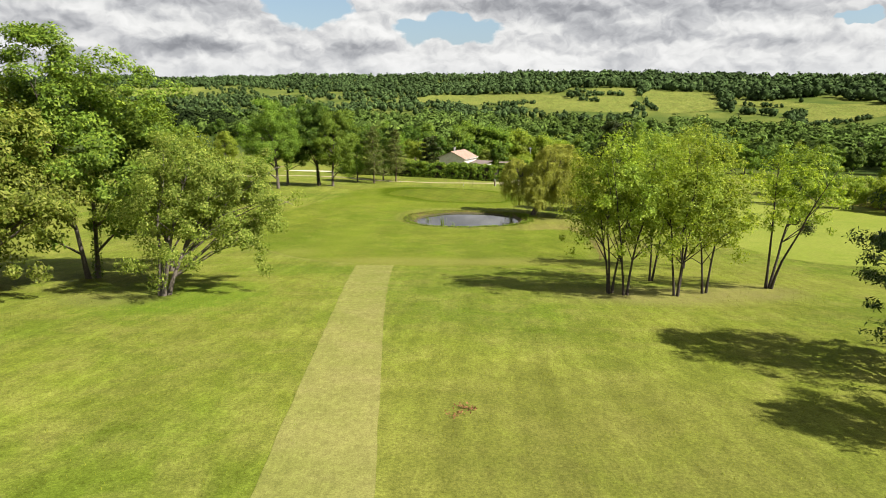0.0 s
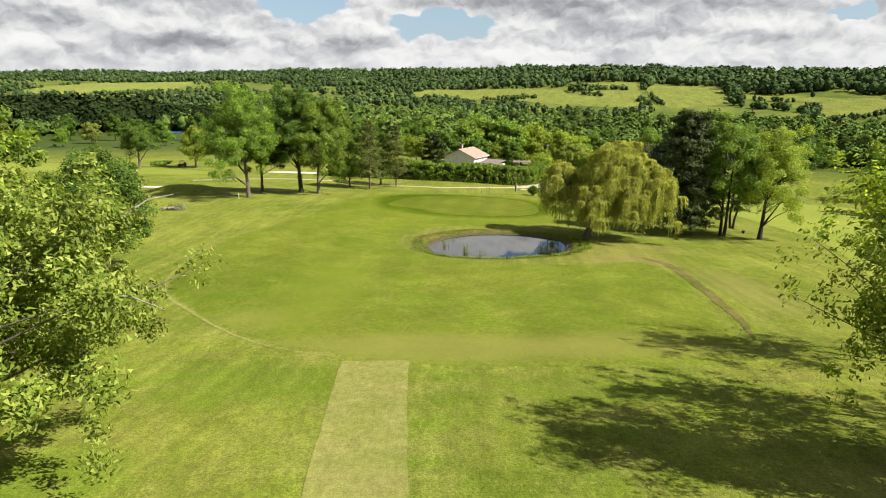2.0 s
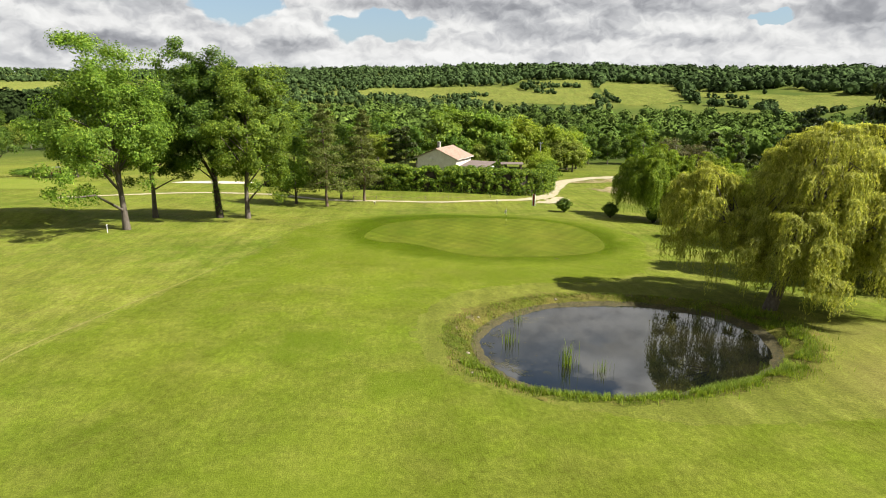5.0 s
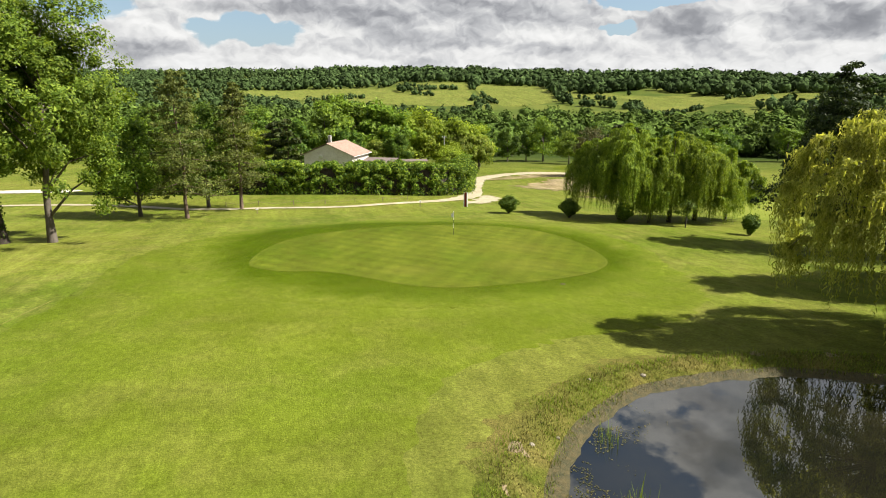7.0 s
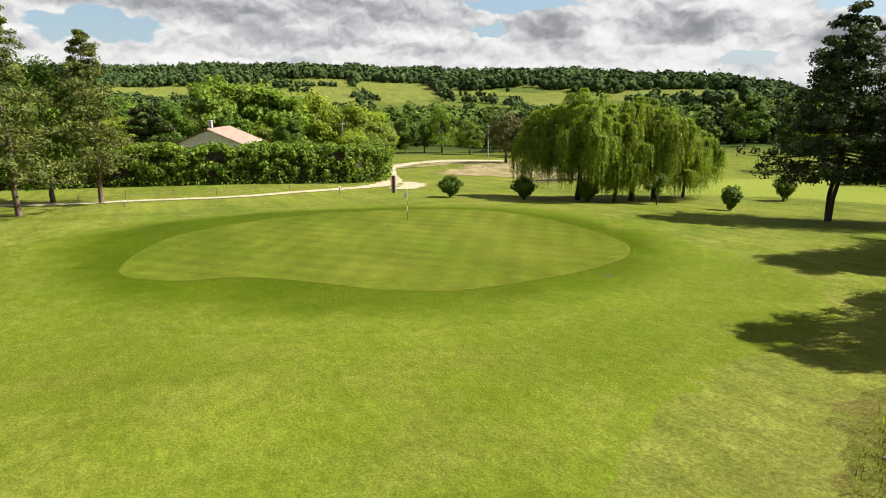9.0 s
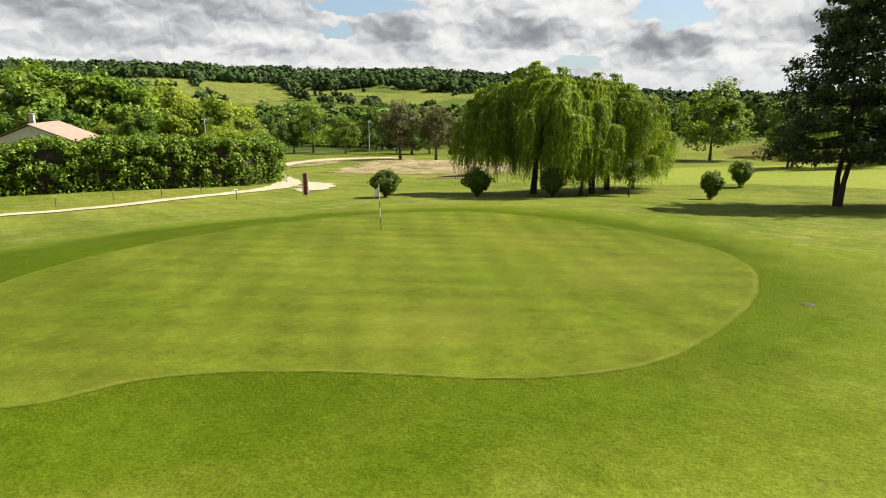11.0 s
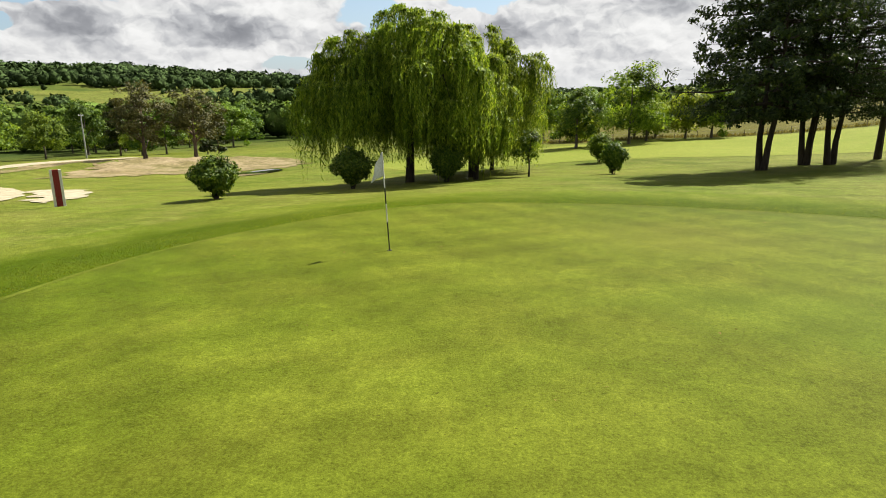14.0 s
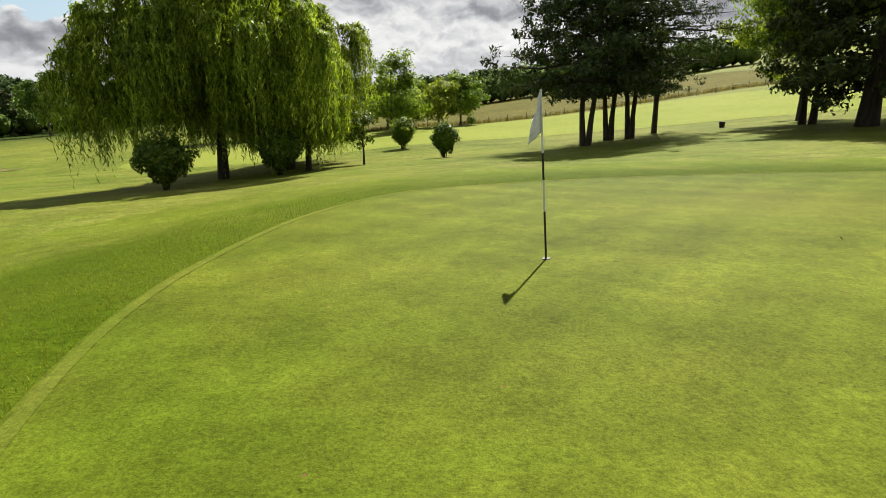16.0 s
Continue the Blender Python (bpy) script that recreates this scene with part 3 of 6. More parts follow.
class Tubes:
    """Tapered round limbs gathered into one mesh."""
    def __init__(self, sides=6):
        self.v, self.f, self.n = [], [], sides

    def add(self, pts, radii):
        base, n = len(self.v), self.n
        pts = [Vector(p) for p in pts]
        for i, p in enumerate(pts):
            d = (pts[min(i + 1, len(pts) - 1)] - pts[max(i - 1, 0)]).normalized()
            a = d.orthogonal().normalized()
            b = d.cross(a)
            for k in range(n):
                t = 2 * math.pi * k / n
                self.v.append(tuple(p + (a * math.cos(t) + b * math.sin(t)) * radii[i]))
        for i in range(len(pts) - 1):
            for k in range(n):
                q, k2 = base + i * n, (k + 1) % n
                self.f.append((q + k, q + k2, q + n + k2, q + n + k))
        self.f.append(tuple(base + (len(pts) - 1) * n + k for k in range(n)))

    def mesh(self, name, mat):
        return mesh_from(name, self.v, self.f, mat, True)


def leaf_cloud(name, cen, size, rng, mat, aspect=0.55, lift=0.4, along=None, out=None, stray=0.55):
    """Small pointed leaves at the centres; along: the way that each one's length points; out: the way that it faces."""
    n = len(cen)
    nor = rng.normal(size=(n, 3))
    if out is not None:
        nor = nor * stray + out / (np.linalg.norm(out, axis=1, keepdims=True) + 1e-9)
    nor[:, 2] += lift
    nor /= np.linalg.norm(nor, axis=1, keepdims=True)
    u = rng.normal(size=(n, 3)) if along is None else along + 0.25 * rng.normal(size=(n, 3))
    if along is None:
        u -= nor * np.sum(u * nor, axis=1, keepdims=True)
    u /= np.linalg.norm(u, axis=1, keepdims=True) + 1e-9
    v = np.cross(nor, u)
    v /= np.linalg.norm(v, axis=1, keepdims=True) + 1e-9
    s = np.asarray(size).reshape(-1, 1)
    verts = np.stack([cen - u * s * .5 - v * s * .5 * aspect, cen - u * s * .5 + v * s * .5 * aspect, cen + u * s * .6], 1).reshape(-1, 3)
    return mesh_from(name, verts, np.arange(3 * n).reshape(-1, 3), mat)


def unit(rng, n):
    d = rng.normal(size=(n, 3))
    return d / np.linalg.norm(d, axis=1, keepdims=True)


def patch(name, outline, lift, mat, spacing=1.0, label="", hgt=None, category="", kind="structure", parent=None, tuck=False):
    """A sheet laid over the ground inside a closed outline."""
    hgt = hgt or ground
    xs, ys = [p[0] for p in outline], [p[1] for p in outline]
    pts = [Vector(p) for p in outline]
    x = min(xs) + spacing * .5
    row = 0
    while x < max(xs):
        y = min(ys) + spacing * (.5 if row % 2 else .25)
        while y < max(ys):
            pts.append(Vector((x, y)))
            y += spacing
        x += spacing
        row += 1
    v, _, f, *_ = delaunay_2d_cdt(pts, [], [list(range(len(outline)))], 1, 1e-4)
    rim = {(round(p[0], 3), round(p[1], 3)) for p in outline} if tuck else ()
    me = mesh_from(name, [(p.x, p.y, hgt(p.x, p.y) + (-.03 if (round(p.x, 3), round(p.y, 3)) in rim else lift)) for p in v], [tuple(t) for t in f], mat, True)
    me_fix = bmesh.new()
    me_fix.from_mesh(me)
    bmesh.ops.recalc_face_normals(me_fix, faces=me_fix.faces[:])
    if sum(t.normal.z for t in me_fix.faces) < 0:
        bmesh.ops.reverse_faces(me_fix, faces=me_fix.faces[:])
    me_fix.to_mesh(me)
    me_fix.free()
    ob = new(name, me)
    ob.parent = parent
    return tagged(ob, label, category, "", kind)


def loop_through(ctrl, step=0.8, rough=0.0, seed=1):
    """A closed smooth line through a few corner points."""
    out, n = [], len(ctrl)
    for i in range(n):
        p0, p1, p2, p3 = (Vector(ctrl[(i + k) % n]) for k in (-1, 0, 1, 2))
        m = max(2, int((p2 - p1).length / step))
        for k in range(m):
            t = k / m
            q = 0.5 * ((2 * p1) + (p2 - p0) * t + (2*p0 - 5*p1 + 4*p2 - p3) * t*t + (3*p1 - p0 - 3*p2 + p3) * t**3)
            if rough:
                q += Vector((noise.noise((q.x * .9, q.y * .9, seed)), noise.noise((q.x * .9, q.y * .9, seed + 9)))) * rough
            out.append((q.x, q.y))
    return out


def ribbon(line, width, step=0.8, rough=0.15, seed=3):
    """The outline of a way of some width along a line of corner points: (x, y, width factor)."""
    pts = []
    for i in range(len(line) - 1):
        a, b = Vector(line[i]), Vector(line[i + 1])
        p0, p3 = Vector(line[max(i - 1, 0)]), Vector(line[min(i + 2, len(line) - 1)])
        m = max(2, int((b - a).length / step))
        for k in range(m):
            t = k / m
            pts.append(0.5 * ((2 * a) + (b - p0) * t + (2*p0 - 5*a + 4*b - p3) * t*t + (3*a - p0 - 3*b + p3) * t**3))
    pts.append(Vector(line[-1]))
    left, right = [], []
    for i, p in enumerate(pts):
        d = (pts[min(i + 1, len(pts) - 1)].xy - pts[max(i - 1, 0)].xy).normalized()
        s = Vector((-d.y, d.x)) * width * p.z / 2
        j = 1 + rough * noise.noise((p.x * .5, p.y * .5, seed))
        left.append(tuple(p.xy + s * j))
        right.append(tuple(p.xy - s * (2 - j)))
    return left + right[::-1]


def inside(x, y, poly):
    hit, j = False, len(poly) - 1
    for i in range(len(poly)):
        (xi, yi), (xj, yj) = poly[i], poly[j]
        if (yi > y) != (yj > y) and x < (xj - xi) * (y - yi) / (yj - yi) + xi:
            hit = not hit
        j = i
    return hit


# ---- the ground and its mown areas ----
def axis(lo, hi, fine, reach):
    """Steps that are fine between lo and hi and widen to the horizon."""
    mid = list(np.arange(lo, hi + fine * .5, fine))
    out, s = [], fine
    v = 0.0
    while v < reach:
        s = min(s * 1.16, 60)
        v += s
        out.append(v)
    return np.array([lo - q for q in reversed(out)] + mid + [hi + q for q in out])


def build_ground():
    xs, ys = axis(-48, 50, 0.7, 3200), axis(10, 190, 0.7, 3200)
    nx, ny = len(xs), len(ys)
    def sheet(x, y):
        z = ground(x, y)
        if -36 < x < 25 and 58 < y < 162:
            if all(inside(x + a, y + b, FAIRWAY_EDGE) for a, b in ((1.3, 0), (-1.3, 0), (0, 1.3), (0, -1.3))):
                z -= 0.12
            q = pond_edge(x, y)
            if q < 1.3:
                z -= 0.3 * (1 - smooth(1.04, 1.2, q))
        return z

    verts = np.array([(x, y, sheet(x, y)) for y in ys for x in xs])
    i, j = np.meshgrid(np.arange(nx - 1), np.arange(ny - 1))
    a = (j * nx + i).ravel()
    faces = np.stack([a, a + 1, a + nx + 1, a + nx], 1)
    tagged(new("ground", mesh_from("ground", verts, faces, ROUGH, True)), "sloping rough grass with dry patches, falling to a wooded valley", "ground", "", "structure")


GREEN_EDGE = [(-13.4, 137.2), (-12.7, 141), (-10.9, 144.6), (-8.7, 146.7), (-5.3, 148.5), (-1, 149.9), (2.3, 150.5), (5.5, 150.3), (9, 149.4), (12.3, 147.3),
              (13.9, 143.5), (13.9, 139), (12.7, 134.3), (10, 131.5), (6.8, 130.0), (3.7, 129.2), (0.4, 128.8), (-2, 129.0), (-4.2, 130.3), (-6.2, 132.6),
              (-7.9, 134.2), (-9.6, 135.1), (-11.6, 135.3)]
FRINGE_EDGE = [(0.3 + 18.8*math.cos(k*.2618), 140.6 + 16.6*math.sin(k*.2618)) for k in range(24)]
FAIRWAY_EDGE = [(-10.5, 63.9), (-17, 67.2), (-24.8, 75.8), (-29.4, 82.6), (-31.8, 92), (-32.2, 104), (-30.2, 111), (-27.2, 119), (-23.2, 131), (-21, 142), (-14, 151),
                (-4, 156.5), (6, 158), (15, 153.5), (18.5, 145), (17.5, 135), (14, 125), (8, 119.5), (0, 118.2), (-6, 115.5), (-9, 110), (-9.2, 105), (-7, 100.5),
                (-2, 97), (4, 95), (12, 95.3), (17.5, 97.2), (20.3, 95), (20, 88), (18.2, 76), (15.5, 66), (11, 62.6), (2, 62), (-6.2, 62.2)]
build_ground()
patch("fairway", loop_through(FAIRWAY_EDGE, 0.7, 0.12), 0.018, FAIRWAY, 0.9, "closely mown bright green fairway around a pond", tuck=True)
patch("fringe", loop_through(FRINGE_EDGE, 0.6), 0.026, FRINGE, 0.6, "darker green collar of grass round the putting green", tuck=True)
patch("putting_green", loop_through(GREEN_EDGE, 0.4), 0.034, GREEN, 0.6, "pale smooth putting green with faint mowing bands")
def inset(edge, by):
    """The closed line moved inwards by some metres."""
    n = len(edge)
    mid = [(Vector(edge[(i + 1) % n]) - Vector(edge[i - 1])).normalized() for i in range(n)]
    return [(p[0] + m.y * by, p[1] - m.x * by) for p, m in zip(edge, mid)]


def collar(name, outer, inner, lift, mat, label):
    """A closed belt of turf between two lines of equal length."""
    n = len(outer)
    verts = [(x, y, ground(x, y) + lift) for x, y in outer + inner]
    faces = [(i, (i + 1) % n, n + (i + 1) % n, n + i) for i in range(n)]
    me = mesh_from(name, verts, faces, mat, True)
    if sum(q.normal.z for q in me.polygons) < 0:
        me.flip_normals()
    return tagged(new(name, me), label, "", "", "structure")


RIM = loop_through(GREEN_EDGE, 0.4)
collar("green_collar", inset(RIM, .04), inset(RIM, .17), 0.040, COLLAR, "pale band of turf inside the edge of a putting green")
patch("scalped_edge", ribbon([(-10.6, 63.6, .7), (-17.1, 67.0, 1.0), (-25.0, 75.7, 1.4), (-29.7, 82.5, 1.3), (-32.1, 92, 1.0), (-32.5, 104, .8), (-30.5, 111, .7), (-27.4, 119, .6), (-23.4, 131, .4)], .24, .6, .9), 0.026, STRIP, .5, "pale scalped grass edge of a fairway")
patch("worn_edge", ribbon([(18.6, 100.2, .05), (20.2, 98.8, .5), (21.6, 96, 1.0), (21.6, 90, 1.0), (20.4, 81, .9), (19.0, 73.5, .6), (18.0, 69.8, .3), (17.4, 68, .04)], 1.1, .5, .9, 5), 0.027, WORN, .4, "worn brownish grass along a fairway edge")
patch("mown_strip", ribbon([(-8.3, 63.0, 1.12), (-7.9, 55, 1.05), (-6.7, 38, 0.98), (-5.6, 24.8, 1.0), (-4.85, 15.6, 1.0), (-3.8, 5, 1.0), (-2.5, -8, 1.0)], 3.65, 0.6, 0.05), 0.024, STRIP, 0.8, "pale closely mown walking strip through rough grass")
patch("gravel_path", ribbon([(-62, 172, 0.8), (-45, 178.5, 0.8), (-31, 177.5, 0.8), (-20, 171.2, 0.75), (-11, 170.6, 0.75), (-3.2, 170.2, 0.8), (4, 172.8, 0.9), (12, 176.3, 1.1), (17, 180.2, 1.6), (21, 186, 1.6), (25, 197, 1.7), (32, 213, 2.2), (40, 222, 2.4), (50, 223, 3.2), (62, 219, 2.4)], 1.75, 0.7, 0.35), 0.05, GRAVEL, 0.7, "pale gravel path bending past a hedge")
patch("gravel_apron", loop_through([(14.6, 172.4), (17.2, 173.6), (20.6, 176.6), (23.6, 182), (21.6, 184), (19, 179.5), (15.6, 174.6)], 0.4, 1.5), 0.05, GRAVEL, 0.6, "scattered pale gravel beside a path")
patch("dirt_bank", loop_through([(34, 200.5), (39, 194), (45, 192), (52, 189), (58, 187), (66, 191), (69, 198), (64, 203), (57, 206.5), (51, 207), (43, 203.5)], 0.5, 2.6), 0.05, DIRT, 0.7, "bare earth bank with tufts of grass")
patch("dirt_bank", loop_through([(33, 212), (40, 209), (48, 212), (58, 211), (63, 215), (54, 219.5), (42, 219)], 0.6, 2.4), 0.05, DIRT, 0.9, "bare earth bank with tufts of grass")
patch("far_green", loop_through([(66, 238), (84, 232), (98, 240), (104, 256), (92, 266), (76, 262)], 1.0), 0.04, GREEN, 2.0, "distant pale green putting surface")
patch("far_fairway", loop_through([(52, 172), (46, 160), (52, 148), (54, 132), (52, 116), (46, 100), (40, 84), (46, 66), (74, 72), (94, 88), (102, 112), (104, 132), (104, 150), (92, 166), (70, 176)], 1.2, .3), 0.02, PALE, 2.0, "pale mown fairway beyond the pines")
patch("far_fairway", loop_through([(-150, 182), (-110, 186), (-72, 184), (-64, 192), (-88, 202), (-120, 214), (-170, 226), (-190, 206)], 1.5, .4), 0.03, PALE, 3.0, "distant mown fairway")
patch("meadow", loop_through([(110, 168), (107, 138), (106, 112), (106, 84), (120, 60), (190, 50), (240, 110), (220, 180), (150, 190)], 2.0), 0.04, MEADOW, 4.0, "tall tawny meadow grass beyond a fence")
patch("sand_bunker", loop_through([(-96, 191), (-90, 190), (-85, 192.5), (-88, 196), (-95, 195.5)], 0.6), 0.08, SAND, 1.0, "white sand bunker")
patch("sand_bunker", loop_through([(-70, 155), (-64, 154), (-58, 156), (-60, 158), (-67, 157.5)], 0.6), 0.05, SAND, 1.0, "pale sandy track beside a grass mound")
patch("car_park", loop_through([(-52, 194.4), (-45, 193.2), (-38, 193.0), (-37, 196.0), (-46, 197.4)], 1.0, .3), 0.06, SAND, 1.5, "white gravel yard behind trees")
# pastures on the far hillside
CLEARINGS = ([(-42, 890), (-20, 968), (64, 955), (140, 900), (172, 836), (85, 815)], [(90, 810), (175, 830), (230, 760), (222, 722), (150, 740)],
            [(190, 905), (205, 925), (297, 934), (262, 850), (215, 860)], [(190, 850), (250, 845), (236, 770), (180, 820)],
            [(268, 850), (296, 905), (376, 868), (330, 740), (250, 708)], [(350, 775), (380, 790), (440, 720), (414, 698), (360, 740)],
            [(430, 713), (475, 700), (520, 650), (440, 620), (350, 585), (380, 660)], [(-330, 1010), (-300, 1060), (-215, 1065), (-225, 1020)],
            [(-690, 1040), (-620, 1290), (-460, 1220), (-440, 1150), (-480, 930)], [(470, 640), (560, 660), (690, 620), (640, 560), (520, 570)])
for pts in CLEARINGS:
    patch("pasture", loop_through(pts, 8), 0.35, FIELD, 22.0, "light green hillside pasture")


# ---- pond ----
def build_pond():
    outline = []
    for k in range(120):
        a = 2 * math.pi * k / 120
        r = 1.0
        x, y = POND[0] + POND[2] * math.cos(a), POND[1] + POND[3] * math.sin(a)
        for _ in range(4):
            q = pond_edge(x, y)
            x, y = POND[0] + (x - POND[0]) / q * 1.03, POND[1] + (y - POND[1]) / q * 1.03
        outline.append((x, y))
    patch("pond_water", outline, 0.0, WATER_MAT, 1.5, "still dark pond mirroring clouds and willow", lambda x, y: WATER, "pond")
    ring = lambda k, q: tuple(Vector((POND[0], POND[1])) + (Vector(outline[k % 120]) - Vector((POND[0], POND[1]))) * q)
    verts, faces = [], []
    steps = [0.94, 0.985, 1.03, 1.08, 1.14, 1.21, 1.30]
    for q in steps:
        for k in range(120):
            x, y = ring(k, q if q < 1.2 else q + 0.22 * noise.noise((math.cos(k * .0524) * 3.5, math.sin(k * .0524) * 3.5, 2)) * (q - 1.15) / .15 * .8 + .02)
            verts.append((x, y, ground(x, y) + (0.05 if q < 1.2 else (0.03 if q < 1.25 else -.02)) + (0.06 if q > 1.1 else 0.09) * noise.noise((x * 1.4, y * 1.4, 5))))
    for i in range(len(steps) - 1):
        for k in range(120):
            faces.append((i*120 + k, i*120 + (k+1) % 120, (i+1)*120 + (k+1) % 120, (i+1)*120 + k))
    me = mesh_from("pond_bank", verts, [f[::-1] for f in faces], [BANK, MUD], True, [1 if i < 240 else 0 for i in range(len(faces))])
    tagged(new("pond_bank", me), "scruffy pond bank of dry grass and earth", "bank", "", "structure")
    return outline


POND_LINE = build_pond()


# ---- trees ----
def crown_points(rng, H, R, low, clumps, leaves, spread=0.3, flat=0.7, lumps=0.35, shape=1.0, hollow=0.45):
    """Clump centres in an uneven crown and the leaves round them."""
    d = unit(rng, clumps)
    d[:, 2] = np.where(d[:, 2] < -0.88, -d[:, 2], d[:, 2])
    r = hollow + (1 - hollow) * rng.random(clumps) ** 0.5
    swell = np.array([1 + lumps * noise.noise((q[0] * 1.6, q[1] * 1.6, q[2] * 1.6 + R)) * 1.6 for q in d])
    half = (H - low) / 2
    cen = d * (r * swell)[:, None]
    cz = low + half + cen[:, 2] * half
    taper = 1 - (1 - shape) * np.clip((cz - low) / (H - low), 0, 1)
    cen = np.stack([cen[:, 0] * R * taper, cen[:, 1] * R * taper, np.clip(cz, low * .9, H)], 1)
    size = R * spread * (0.65 + 0.7 * rng.random(clumps))
    pick = rng.integers(0, clumps, leaves)
    off = unit(rng, leaves) * (rng.random(leaves) ** 0.45)[:, None] * size[pick][:, None]
    off[:, 2] *= flat
    mid = np.array([0, 0, low + half * .8])
    away = cen[pick] + off - mid
    return cen, cen[pick] + off, off / size[pick][:, None] + 0.9 * away / (np.linalg.norm(away, axis=1, keepdims=True) + 1e-6)


def broadleaf(name, H, R, low, leaves, leaf, seed, crown_mat, bark=BARK, stems=1, girth=0.22, clumps=70, lean=(0.0, 0.0), label="", category="tree", lumps=0.35,
              shape=0.8, spread=0.3, flat=0.7, fork=0.45, limbs=26, stem_spread=0.25, ivy=False, offset=(0.0, 0.0), hollow=0.45, snags=0):
    """A leafy tree at the origin: tapered trunk or stems, limbs to its clumps, and a crown of leaf sprays."""
    rng = np.random.default_rng(seed)
    root = tagged(new(name), label, category)
    cen, pts, facing = crown_points(rng, H, R, low, clumps, int(leaves * 2.1), spread, flat, lumps, shape, hollow)
    shift = np.array([lean[0] * H * .6 + offset[0], lean[1] * H * .6 + offset[1], 0])
    cen, pts = cen + shift, pts + shift
    stem_lines = []
    for s in range(stems):
        a = 2 * math.pi * s / stems + rng.random()
        out = 0.0 if stems == 1 else stem_spread * (0.6 + 0.8 * rng.random())
        top = Vector((shift[0] * .9 + math.cos(a) * out * H * .5, shift[1] * .9 + math.sin(a) * out * H * .5, H * (0.82 + 0.1 * rng.random())))
        foot = Vector((math.cos(a), math.sin(a), 0)) * (0.0 if stems == 1 else girth * 1.1)
        line, rad = [], []
        for k in range(9):
            t = k / 8
            sway = Vector((noise.noise((t * 3, seed, s)), noise.noise((t * 3, seed + 7, s)), 0)) * 0.05 * H * t
            line.append(foot.lerp(top, t) + sway - Vector((top.x - foot.x, top.y - foot.y, 0)) * 0.35 * t * (1 - t))
            rad.append(girth * (1.0 if stems == 1 else 0.62) * (1 - 0.86 * t) * (1.35 if k == 0 else 1.0))
        line[0].z = -0.25
        trunk = Tubes(9)
        trunk.add(line, rad)
        part("trunk", trunk.mesh("trunk", bark), root)
        stem_lines.append((line, rad))
    order = rng.permutation(clumps)[:limbs]
    for c in cen[order]:
        c = Vector(c)
        line, rad = min(stem_lines, key=lambda q: (q[0][5].xy - c.xy).length)
        want = max(low * fork, c.z - (0.5 + 0.35 * rng.random()) * (c.xy - line[5].xy).length - 0.4)
        k = min(range(1, 8), key=lambda i: abs(line[i].z - want))
        p = line[k]
        mid = p.lerp(c, 0.5) + Vector((0, 0, 0.10 * (c - p).length)) + Vector(rng.normal(size=3)) * 0.05 * (c - p).length
        r0 = min(rad[k] * 0.6, 0.02 + 0.018 * (c - p).length)
        limb = Tubes(6)
        limb.add([p, p.lerp(mid, .5), mid, mid.lerp(c, .6), c], [r0, r0 * .8, r0 * .6, r0 * .4, r0 * .15])
        part("branch", limb.mesh("branch", bark), root)
    for _ in range(snags):
        c = Vector(cen[rng.integers(clumps)])
        e = c + Vector((rng.normal(), rng.normal(), 0.3 * rng.normal())).normalized() * R * 0.26
        limb = Tubes(6)
        limb.add([c, c.lerp(e, .5) + Vector((0, 0, .2)), e], [.045, .03, .01])
        part("branch", limb.mesh("branch", DEAD), root, "bare dead branch")
    sizes = leaf * .72 * (0.6 + 0.8 * rng.random(len(pts)))
    part("crown", leaf_cloud("crown", pts, sizes, rng, crown_mat, 0.62, .35, None, facing, .5), root)
    if ivy:
        line, rad = stem_lines[0]
        n = 900
        t = rng.random(n) * 5.2
        base = np.array([line[int(q)].lerp(line[int(q) + 1], q % 1)[:] for q in t])
        a = rng.random(n) * 2 * math.pi
        rr = girth * (0.9 + 0.5 * rng.random(n))
        part("ivy", leaf_cloud("ivy", base + np.stack([np.cos(a) * rr, np.sin(a) * rr, 0 * a], 1), 0.22 + 0 * t, rng, OAK_DEEP), root)
    return root


